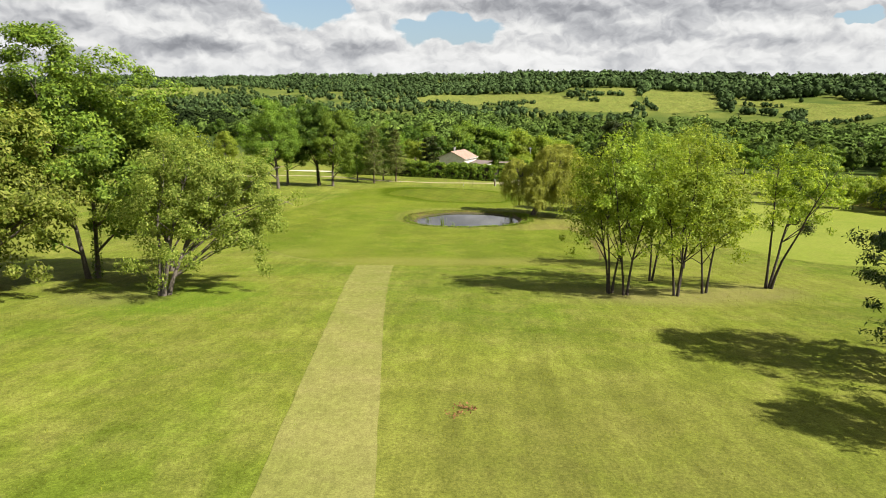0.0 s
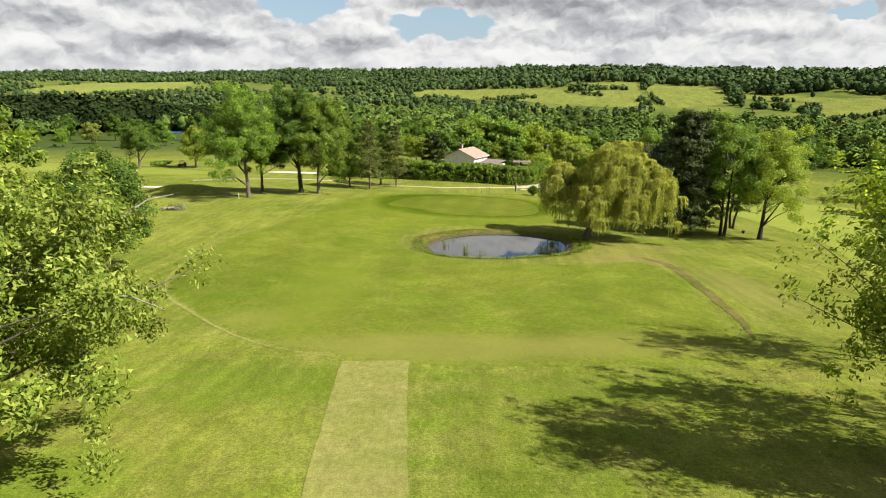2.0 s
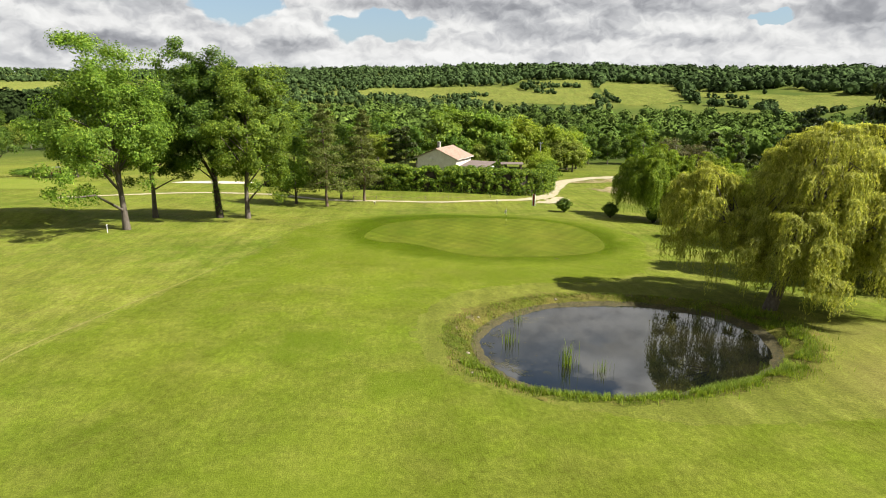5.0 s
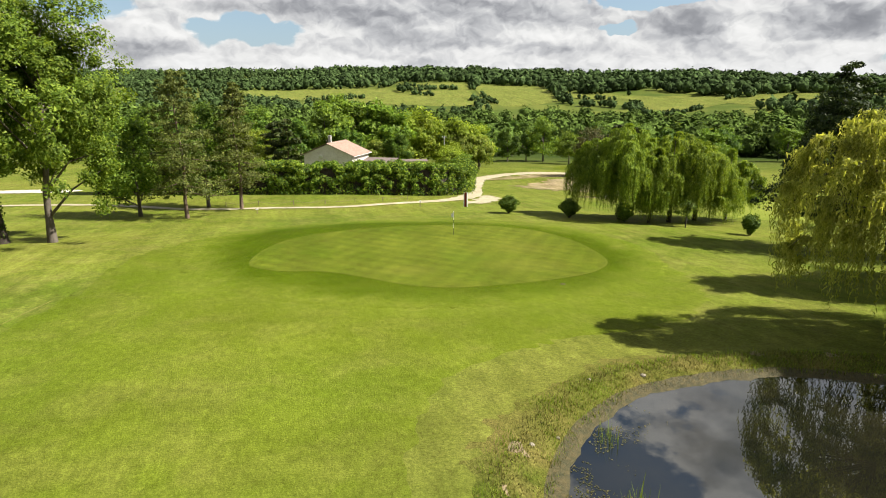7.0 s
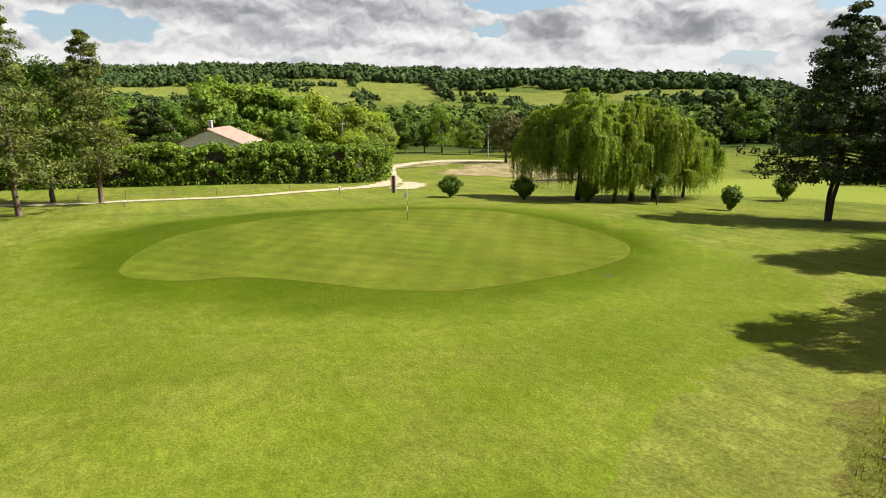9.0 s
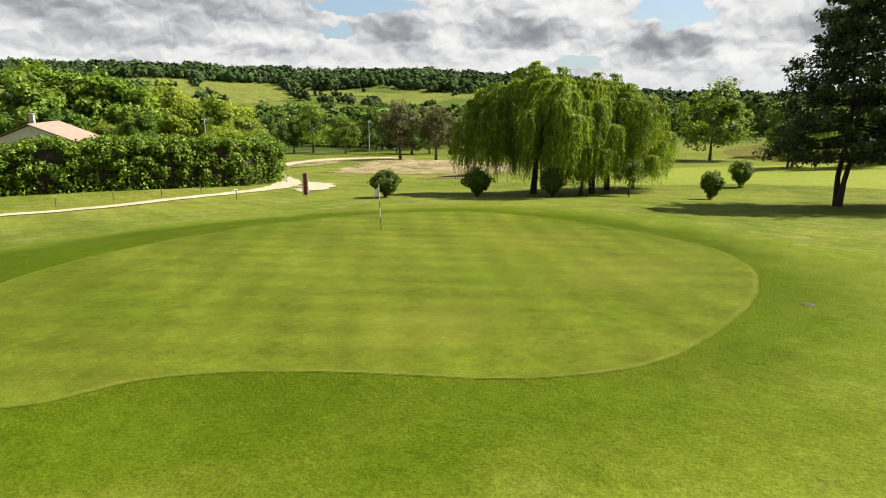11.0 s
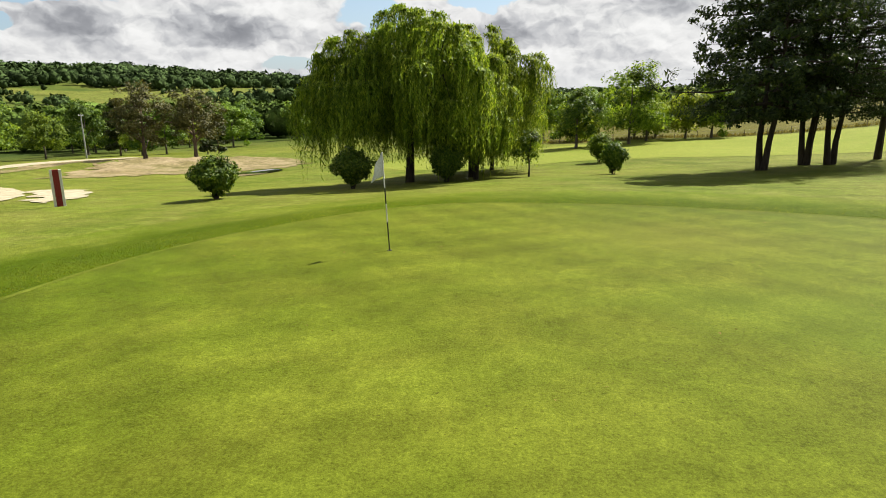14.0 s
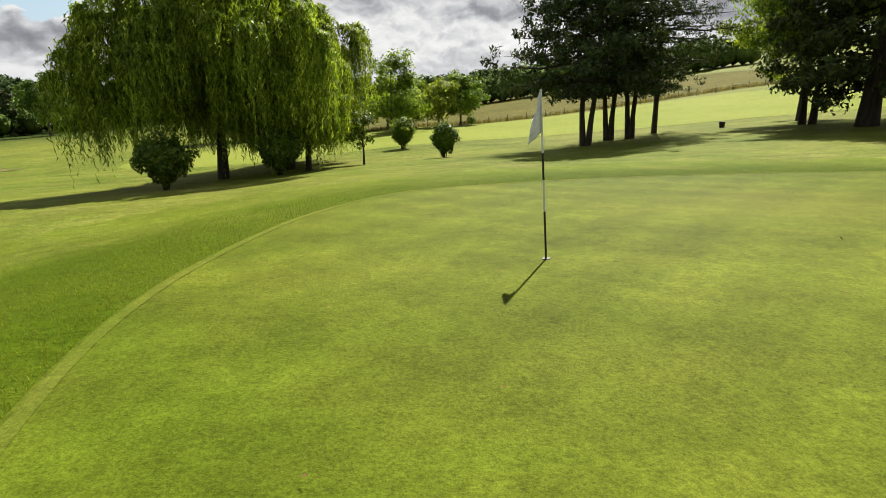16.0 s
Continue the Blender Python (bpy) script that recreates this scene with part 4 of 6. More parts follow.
def conifer(name, H, R, low, leaves, leaf, seed, mat, bark=BARK_PINE, girth=0.2, tiers=26, label="", profile=None, droop=-0.05, lean=(0.0, 0.0), clump=0.8, stems=1, aspect=0.4):
    """A pine or cedar: straight stems, level boughs with flat pads of needles."""
    rng = np.random.default_rng(seed)
    root = tagged(new(name), label, "tree")
    profile = profile or (lambda t: math.sin(math.pi * min(1, 0.18 + 0.82 * t)) ** 0.7)
    cen, sz = [], []
    for s in range(stems):
        a0 = 2 * math.pi * s / max(stems, 1) + 0.7
        tilt = Vector((lean[0] + (0.055 * math.cos(a0) if stems > 1 else 0), lean[1] + (0.055 * math.sin(a0) if stems > 1 else 0), 0))
        hh = H * (1 if s == 0 else 0.93 - 0.05 * s)
        foot = Vector((math.cos(a0), math.sin(a0), 0)) * (girth * 1.0 if stems > 1 else 0)
        axis_pt = lambda z: foot + tilt * z * (1.25 - .5 * z / H) + Vector((0.2 * math.sin(z * .55 + seed + s) * min(1, z / 3), 0.2 * math.cos(z * .5 + s) * min(1, z / 3), z))
        trunk = Tubes(8)
        zs = [-0.25] + [hh * k / 8 for k in range(1, 9)]
        trunk.add([axis_pt(z) for z in zs], [girth * 1.25] + [girth * (1 - 0.88 * k / 8) for k in range(1, 9)])
        part("trunk", trunk.mesh("trunk", bark), root)
        for b in range(tiers):
            t = (b + rng.random()) / tiers
            z = low + (hh - low) * t
            L = max(0.3, R * profile(t) * (0.65 + 0.5 * rng.random()))
            a = b * 2.4 + rng.random() * .9
            d = Vector((math.cos(a), math.sin(a), droop + 0.25 * (t - .3)))
            p = axis_pt(z)
            e = p + d * L
            m = p.lerp(e, .55) + Vector((0, 0, -.04 * L))
            limb = Tubes(5)
            limb.add([p, m, e], [0.018 + .014 * L, 0.012 + .008 * L, 0.008])
            part("branch", limb.mesh("branch", bark), root)
            for q in range(8):
                f = 0.22 + 0.83 * (q + rng.random()) / 8
                side = Vector((-d.y, d.x, .25 * rng.normal())) * rng.normal() * 0.26 * L
                cen.append(p.lerp(e, f) + side + Vector((0, 0, .08)))
                sz.append(clump * .74 * (0.4 + 0.8 * rng.random()) * min(1, 0.4 + L / R))
    cen, sz = np.array(cen), np.array(sz)
    leaves = int(leaves * 2)
    pick = rng.integers(0, len(cen), leaves)
    off = unit(rng, leaves) * (rng.random(leaves) ** .5)[:, None] * sz[pick][:, None]
    off[:, 2] *= 0.68
    out = off.copy()
    out[:, :2] += 0.12 * cen[pick][:, :2]
    part("crown", leaf_cloud("crown", cen[pick] + off, leaf * .8 * (.6 + .8 * rng.random(leaves)), rng, mat, aspect, 0.3, None, out, .5), root)
    return root


def weeping(name, heads, seed, mat, bundles=150, strands=22, bark=BARK_DARK, girth=0.45, floor=0.8, label="", leaf=0.2, long_=4.2, flat=.40, slim=.2):
    """A weeping willow: domes (x, y, top, radius) hung with overlapping bundles of leafy strands on arching limbs."""
    rng = np.random.default_rng(seed)
    root = tagged(new(name), label, "tree")
    area = sum(q[3] ** 2 for q in heads)
    pos, tan, siz, face = [], [], [], []
    for hx, hy, top, R in heads:
        stem = Tubes(9)
        tip = Vector((hx * .75, hy * .75, top * .72))
        k = (R / max(q[3] for q in heads)) ** .8
        if not pos:
            bole = tip
            stem.add([(0, 0, -.3), (hx * .18 + .1, hy * .18, top * .16), (hx * .42, hy * .42 - .1, top * .42), tip], [girth * 1.25, girth * .95, girth * .7, girth * .3])
            part("trunk", stem.mesh("trunk", bark), root)
        else:
            fork = bole * (.35 + .15 * rng.random())
            stem.add([fork, fork.lerp(tip, .5) + Vector((0, 0, .06 * top)), tip], [girth * .5, girth * .36, girth * .15])
            part("limb", stem.mesh("limb", bark), root)
        n_b = max(6, int(bundles * R * R / area))
        for i in range(n_b):
            a = i * 2.39996 + 0.4 * rng.normal()
            rr = math.sqrt((i + .4) / n_b) * (1 + .12 * rng.normal())
            edge = 1 + 0.3 * noise.noise((math.cos(a) * 1.6 + seed, math.sin(a) * 1.6, hx))
            r0 = R * .86 * rr * edge
            z0 = top * (1 - flat * min(rr, 1.15) ** 2.2) * (1 + .035 * rng.normal())
            if i % 3 == 2:
                r0, z0 = r0 * .8, z0 * (.55 + .3 * rng.random())
            c = Vector((hx + r0 * math.cos(a), hy + r0 * math.sin(a), z0))
            if i % 4 == 0:
                limb = Tubes(5)
                limb.add([tip * .8, tip.lerp(c, .55) + Vector((0, 0, .08 * top)), c], [girth * k * .28, girth * k * .14, .02])
                part("branch", limb.mesh("branch", bark), root)
            wide = (.55 + .6 * rng.random()) * (R / 5) ** .4
            drop = min(long_ * (.55 + .6 * rng.random()), max(.8, z0 - floor * (.3 + 1.3 * rng.random())))
            for q in range(strands):
                b = a + rng.normal() * .8
                k1 = math.sqrt(rng.random())
                reach = wide * (.25 + k1)
                fall = drop * (1.05 - .55 * k1) * (.75 + .35 * rng.random())
                n = max(6, int((fall + reach) / (leaf * .52)))
                t = (np.arange(n) + rng.random(n) * .8) / n
                h = reach * (1 - np.exp(-3.0 * t))
                o, jx, jy = rng.random() * 9, .16 * rng.normal(), .16 * rng.normal()
                x = c.x + np.cos(b) * h + .06 * np.sin(t * 7 + o) + jx
                y = c.y + np.sin(b) * h + .06 * np.cos(t * 6 + o) + jy
                z = z0 + .28 * wide * np.sin(np.minimum(t * 4.2, math.pi)) * (.5 + .5 * k1) - fall * t ** 1.4
                p = np.stack([x, y, np.maximum(z, .12)], 1) + rng.normal(size=(n, 3)) * .04
                g = np.gradient(p, axis=0)
                pos.append(p)
                tan.append(g / (np.linalg.norm(g, axis=1, keepdims=True) + 1e-6))
                face.append(np.stack([np.cos(b) + 0 * t, np.sin(b) + 0 * t, np.clip(2.0 - 1.7 * t, .55, 2.0)], 1))
                siz.append(leaf * 1.35 * (.7 + .6 * rng.random(n)) * (1.15 - .4 * t))
    part("crown", leaf_cloud("crown", np.concatenate(pos), np.concatenate(siz), rng, mat, slim, 0.3, np.concatenate(tan), np.concatenate(face), .5), root)
    return root


def bush(name, H, R, seed, leaves=1500, leaf=0.16, mat=SHRUB, label="", flare=0.5, stems=9):
    """A clipped shrub, wider above its many stems."""
    rng = np.random.default_rng(seed)
    root = tagged(new(name), label, "shrub")
    for k in range(stems):
        tube = Tubes(5)
        a = 2 * math.pi * k / stems + rng.random()
        e = Vector((math.cos(a) * R * .65, math.sin(a) * R * .65, H * .7))
        tube.add([(math.cos(a) * .08, math.sin(a) * .08, -.1), (e.x * .35, e.y * .35, e.z * .5), e], [.03, .02, .008])
        part("stem", tube.mesh("stem", BARK_DARK), root)
    d = unit(rng, leaves)
    r = 0.55 + 0.45 * rng.random(leaves) ** .5
    swell = np.array([1 + .55 * noise.noise((q[0] * 2.6, q[1] * 2.6, q[2] * 2.6 + seed)) for q in d])
    z = H * (0.56 + 0.44 * d[:, 2] * r * swell)
    k = flare + (1 - flare) * np.clip(z / (H * .62), 0, 1)
    part("foliage", leaf_cloud("foliage", np.stack([d[:, 0] * R * r * swell * k, d[:, 1] * R * r * swell * k, z], 1), leaf * (.7 + .6 * rng.random(leaves)), rng, mat, .6, .3, None, d), root)
    return root


def put(ob, x, y, turn=0.0, size=1.0, z=None):
    ob.matrix_world = pose(x, y, ground(x, y) if z is None else z, 0, 0, turn) @ Matrix.Scale(size, 4)
    return ob


# grove of robinias beside the strip, near the start
put(broadleaf("tree", 11.8, 7.4, 1.7, 36000, 0.23, 11, ROBINIA, stems=4, girth=0.26, clumps=420, spread=0.105, stem_spread=0.36, offset=(2.4, 3.8), limbs=54, fork=.3, flat=.9, snags=4, hollow=.2, lumps=.55, shape=.75,
              label="spreading multi-stemmed robinia with light green leaves on rough grass"), -22.6, 44.2)
put(broadleaf("tree", 15.5, 7.4, 2.0, 24000, 0.36, 12, ROBINIA, girth=0.3, clumps=330, lean=(0.10, 0), spread=0.12, limbs=40, snags=5, flat=.9, hollow=.2, lumps=.55, label="leaning robinia with light green leaves and dead twigs"), -36.0, 44.2)
put(broadleaf("tree", 21.0, 8.2, 2.6, 30000, 0.38, 13, OAK, stems=2, girth=0.34, clumps=220, spread=0.17, limbs=36, ivy=True, hollow=.3, lumps=.55, flat=.55, label="tall leafy tree with an ivy-clad trunk"), -32.6, 52.0)
put(broadleaf("tree", 15.8, 5.6, 3.0, 18000, 0.36, 14, OAK, girth=0.32, clumps=180, spread=0.18, hollow=.3, lumps=.35, label="leafy green tree in a grove"), -27.8, 57.2)
put(broadleaf("tree", 18.5, 7.5, 2.5, 18000, 0.40, 15, ROBINIA, girth=0.32, clumps=160, spread=0.19, hollow=.3, lumps=.55, label="leafy green tree in a grove"), -42.5, 50.5)
# robinias across the strip, bare-stemmed
for k, (x, y, h, r, st, low) in enumerate([(12.9, 47.2, 11.6, 3.7, 3, 3.6), (13.9, 46.4, 13.6, 4.1, 2, 4.2), (18.6, 54.0, 13.4, 3.5, 2, 4.0), (18.1, 46.3, 12.9, 3.8, 3, 4.0),
                                           (20.9, 47.5, 12.2, 3.3, 2, 4.0), (25.2, 63.0, 15.8, 4.0, 2, 5.0)]):
    put(broadleaf("tree", h, r * 1.25, low * .72, 6400, 0.24, 30 + k, LIME, BARK_DARK, stems=st, girth=0.16, clumps=300, spread=0.11, stem_spread=0.3, flat=1.0, limbs=36, fork=.9, shape=.8, hollow=.12, lumps=.5, offset=(-.1, 1.7) if k < 2 else (0.0, 0.0),
                  label="slender multi-stemmed robinia with fresh yellow-green leaves"), x, y)
def mistletoe(tree, spots):
    """Dense dark balls of twigs and leaves on the limbs of a tree."""
    rng = np.random.default_rng(38)
    for c, r in spots:
        p = unit(rng, 1400) * (rng.random(1400) ** .6)[:, None] * r
        part("mistletoe", leaf_cloud("mistletoe", p + np.array(c), .13 + 0 * p[:, 0], rng, CEDAR, .4, .2, None, p), tree, "dark ball of mistletoe")
    return tree


OPEN_ROBINIA = put(broadleaf("tree", 12.2, 4.2, 5.0, 3800, 0.26, 37, LIME, BARK_DARK, stems=3, girth=0.2, clumps=130, spread=0.12, stem_spread=0.5, limbs=30, fork=.5, hollow=.3, lumps=.5, flat=1.0, offset=(1.4, 0),
              label="open three-stemmed robinia with sparse yellow-green leaves"), 27.8, 50.4)
mistletoe(OPEN_ROBINIA, (((2.0, -.9, 5.7), .8), ((1.1, -.6, 6.3), .45)))
# pines beside the start whose shadows cross the grass
put(conifer("tree", 12.6, 5.4, 2.0, 17000, 0.28, 41, NEEDLES, label="dark pine with level boughs beside rough grass", clump=1.2, tiers=34), 25.0, 28.2)
put(conifer("tree", 12.0, 4.8, 2.0, 16000, 0.30, 42, NEEDLES, label="dark pine with level boughs beside rough grass", clump=1.2, tiers=34), 25.0, 17.2)
put(broadleaf("tree", 12.6, 5.4, 2.2, 26000, 0.30, 44, OAK_DEEP, girth=0.28, clumps=190, spread=0.2, lumps=.2, hollow=.35, label="round dense green tree standing alone on rough grass"), -37.9, 88.4)
# row of oaks left of the green
for k, (x, y, h, r, low, m, b, g, off) in enumerate([(-39.4, 140.6, 19.2, 6.6, 3.2, OAK, BARK, .34, -.7), (-39.4, 149.4, 15.5, 4.6, 4.0, OAK_DEEP, BARK, .3, .6), (-31.7, 149.6, 20.3, 5.6, 4.2, OAK_DEEP, BARK_DARK, .38, -1.2),
                                                      (-28.2, 149.2, 18.4, 5.6, 3.2, OAK, BARK, .3, 1.2)]):
    put(broadleaf("tree", h + .6, r * 1.12, low * 1.05, 28000, 0.32, 50 + k, m, b, girth=g, clumps=230, spread=0.16, lumps=.4, hollow=.3, flat=.8, fork=.85, ivy=(k == 2), offset=(off, 0), label="tall oak with dense green crown on mown grass"), x, y)
put(conifer("tree", 15.0, 3.9, 2.6, 6500, 0.34, 55, PINE_WARM, profile=lambda t: (1 - t) ** .75 + .12, droop=-.1, label="thin-crowned pine with sparse greyish needles", clump=1.0, tiers=44), -19.6, 163.8)
put(conifer("tree", 14.4, 3.2, 2.8, 5500, 0.34, 56, PINE_WARM, profile=lambda t: (1 - t) ** .75 + .12, droop=-.1, label="thin-crowned pine with sparse greyish needles", clump=1.0, tiers=44), -14.2, 170.4)
put(broadleaf("tree", 10.5, 3.8, 1.2, 7000, 0.34, 57, OAK, girth=0.2, label="bushy green tree behind pines"), -24.5, 166.5)
put(broadleaf("tree", 12.0, 3.6, 2.6, 5000, 0.34, 58, OAK_DEEP, girth=0.2, label="bushy green tree behind pines"), -18.0, 172.8)
# trees far left
put(broadleaf("tree", 13.0, 4.6, 3.0, 9000, 0.42, 61, OAK_DEEP, girth=0.3, label="round green tree beside a distant fairway"), -88.6, 202)
put(broadleaf("tree", 11.4, 4.3, 2.2, 8000, 0.40, 62, LIME, girth=0.3, label="round fresh green tree beside a distant fairway"), -73.6, 204)
# willow by the pond
put(weeping("willow", ((4.6, 1.8, 12.6, 6.0), (0.4, -1.6, 7.6, 3.7), (-2.6, 5.0, 9.6, 3.6), (8.6, -0.6, 9.8, 3.9), (5.0, -2.6, 8.6, 3.2)), 71, WILLOW_PALE, 400, 25, BARK, 0.42, 1.0,
            "pale yellow-green weeping willow leaning over a pond", .18, 3.6, .40, .24), 15.7, 110.2)
# dark conifer and oaks behind it
put(conifer("tree", 18.0, 6.2, 2.2, 20000, 0.38, 73, CEDAR, BARK_DARK, girth=0.55, tiers=60, clump=1.6, droop=-.12, label="broad dark cypress with low boughs", aspect=.6,
            profile=lambda t: (1 - .55 * t) * (1 if t > .05 else .7)), 32.4, 119.4)
put(broadleaf("tree", 17.8, 5.8, 3.4, 26000, 0.27, 74, OAK, BARK_DARK, stems=2, girth=0.36, clumps=170, spread=.19, lumps=.5, stem_spread=.12, label="tall twin-stemmed green oak"), 38.8, 118.8)
put(broadleaf("tree", 17.0, 6.0, 3.8, 20000, 0.28, 75, LIME, BARK_DARK, girth=0.3, clumps=150, spread=.19, lumps=.5, hollow=.25, lean=(.08, 0), label="airy light green tree with a leaning trunk"), 43.2, 116.4)
# pines by the green
for k, (x, y, h, st, r) in enumerate([(35.8, 135.7, 16.0, 2, 5.0), (40.0, 132.7, 15.0, 3, 4.4), (39.7, 131.3, 14.0, 2, 4.2), (44.4, 127.6, 15.5, 2, 4.8)]):
    put(conifer("tree", h, r * 1.2, 3.2, 16000 if k == 0 else 8500, 0.30 if k == 0 else .22, 80 + k, NEEDLES, BARK_DARK, girth=.19, tiers=(40, 22, 30, 30)[k], clump=1.1 if k == 0 else .86, droop=-.04, stems=st, lean=(.05, -.06) if st == 1 else (0.0, 0.0),
                profile=(lambda t: (.62 + 2.4 * t if t < .16 else 1.12 * (1 - t) ** .8 + .08)) if k == 0 else (lambda t: (.55 + .45 * math.sin(math.pi * min(1, t * 1.15))) * (1 if t < .8 else 1.6 - .75 * t)), aspect=.6 if k == 0 else .42, label="dark pine with bare lower stems on shaded grass"), x, y, 40 * k if st > 1 else 0)
# willows beyond the green
for k, (x, y, h, r, tr) in enumerate([(28.6, 156.8, 10.6, 5.9, 210), (33.6, 154.2, 10.2, 5.2, 160), (38.8, 156.0, 9.6, 4.8, 140), (43.2, 155.8, 8.4, 3.6, 90), (29.6, 152.6, 5.4, 2.2, 40)]):
    heads = [(r * q * math.cos(2.1 * j + k * 1.3), r * q * math.sin(2.1 * j + k * 1.3), h * g, r * w) for j, (q, g, w) in enumerate([(.10, 1.0, .70), (.56, .86, .58), (.58, .90, .56), (.60, .78, .56), (.58, .72, .60)][:5 if r > 3 else 2])]
    put(weeping("willow", heads, 90 + k, WILLOW, tr, 24, BARK_DARK, 0.26 if k < 3 else .16, 0.7, "weeping willow trailing green curtains of leaves", .2, 5.2, .30, .24), x, y)
put(broadleaf("tree", 3.0, 1.0, 1.1, 700, 0.2, 96, SHRUB, BARK_DARK, girth=0.07, clumps=16, limbs=8, label="small young tree beside willows", spread=.4), 32.4, 149.8)
for k, (x, y, h, r) in enumerate([(16.5, 161.9, 2.1, 1.15), (36.5, 144.8, 2.2, .85), (48.8, 147.5, 2.5, 1.0), (22.2, 157.3, 2.2, 1.1), (27.1, 153.6, 2.2, 1.0)]):
    put(bush("bush", h, r, 100 + k, 6000, .15, SHRUB if k != 2 else OAK, "clipped green shrub on mown grass"), x, y)


# ---- laurel hedge ----
def build_hedge():
    line = [Vector((-33, 190.5)), Vector((-20, 188)), Vector((-6, 186.2)), Vector((6, 185.2)), Vector((14, 184.6)), Vector((18.6, 186.8)), Vector((22, 194)), Vector((25, 204))]
    seg = [(a, b, (b - a).length) for a, b in zip(line, line[1:])]
    rng = np.random.default_rng(120)
    for n_, (a, b, L) in enumerate(seg):
        d = (b - a).normalized()
        side = Vector((-d.y, d.x))
        cen = (a + b) / 2
        root = thing("hedge", cen.x, cen.y, label="tall glossy green laurel hedge", category="hedge", group="hedge along the garden")
        z0 = root.matrix_world.translation.z
        m = int(L * 12)
        cu = rng.random(m) * (L + .6) - L / 2 - .3
        high = np.array([4.7 + 0.7 * noise.noise(((cen.x + q * d.x) * .3, (cen.y + q * d.y) * .3, 1.0)) for q in cu])
        face = rng.random(m)
        cv = np.where(face < .5, -1.45, np.where(face < .6, 1.45, rng.random(m) * 2.8 - 1.4)) + .22 * rng.normal(size=m)
        cw = np.where(face < .6, .35 + .62 * rng.random(m), .90 + .07 * rng.random(m)) * high - .3
        cr = .42 + .42 * rng.random(m)
        n = int(L * 1900)
        pick = rng.integers(0, m, n)
        off = unit(rng, n)
        low_ = rng.random(n) < .12
        x0, v0, w0 = cu[pick], cv[pick], np.where(low_, rng.random(n) * 1.2, cw[pick])
        out = np.stack([off[:, 0] * d.x + off[:, 1] * side.x, off[:, 0] * d.y + off[:, 1] * side.y, off[:, 2]], 1)
        at = np.stack([x0 * d.x + v0 * side.x, x0 * d.y + v0 * side.y, w0], 1) + out * (cr[pick] * (.72 + .33 * rng.random(n)))[:, None] * (1, 1, .85)
        at[:, 2] = np.maximum(at[:, 2], .05)
        part("foliage", leaf_cloud("foliage", at, .26 * (.7 + .7 * rng.random(n)), rng, LAUREL, .6, .45, None, out, .55), root)
        # solid dark core, its colour standing in for shade deep among the leaves
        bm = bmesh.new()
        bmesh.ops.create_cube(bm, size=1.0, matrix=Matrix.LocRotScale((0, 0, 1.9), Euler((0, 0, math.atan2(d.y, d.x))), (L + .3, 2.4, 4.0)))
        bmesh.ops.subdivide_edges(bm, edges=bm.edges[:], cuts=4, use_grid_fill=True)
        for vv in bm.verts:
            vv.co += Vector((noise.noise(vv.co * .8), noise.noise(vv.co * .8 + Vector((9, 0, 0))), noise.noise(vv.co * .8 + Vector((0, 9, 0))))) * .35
        solid("dark_core", bm, BARK_DARK, root)


build_hedge()


# ---- flagstick on the green ----
def build_flag():
    x, y = 4.1, 145.8
    root = thing("flagstick", x, y, ground(x, y) + 0.042, label="black and white golf flagstick with a white flag", category="flagstick")
    for z0, z1, m in ((0.0, 0.62, PAINT_BLACK), (0.62, 1.02, PAINT_WHITE), (1.02, 1.36, PAINT_BLACK), (1.36, 2.13, PAINT_WHITE)):
        bm = bmesh.new()
        rod(bm, .014, .014, (0, 0, z0 - (.1 if z0 == 0 else 0)), (0, 0, z1), 10)
        solid("pole", bm, m, root)
    # flat black disc: the shade inside the hole is put into its colour
    bm = bmesh.new()
    rod(bm, .055, .055, (0, 0, -.02), (0, 0, .003), 20)
    solid("cup", bm, PAINT_BLACK, root, "cup in the turf, its shaded inside a flat black disc")
    bm = bmesh.new()
    grid = {}
    for i in range(15):
        for j in range(11):
            u, v = i / 14, j / 10
            drop = 0.34 * u ** 1.1
            wav = 0.05 * math.sin(u * 7 + v * 1.5) * (0.3 + u)
            grid[i, j] = bm.verts.new((-0.01 - 0.22 * u * (.6 + .5 * v) + wav, 0.012 + 0.21 * u * (.6 + .4 * v), 2.11 - 0.5 * v * (1 - .2 * u) - drop * (1 - .35 * v)))
    for i in range(14):
        for j in range(10):
            bm.faces.new((grid[i, j], grid[i + 1, j], grid[i + 1, j + 1], grid[i, j + 1]))
    root.matrix_world = root.matrix_world @ pose(0, 0, 0, -4, 1, 0)
    ob = solid("flag", bm, CLOTH, root, "limp white cloth flag", True)
    mod = ob.modifiers.new("thickness", "SOLIDIFY")
    mod.thickness = 0.003


build_flag()


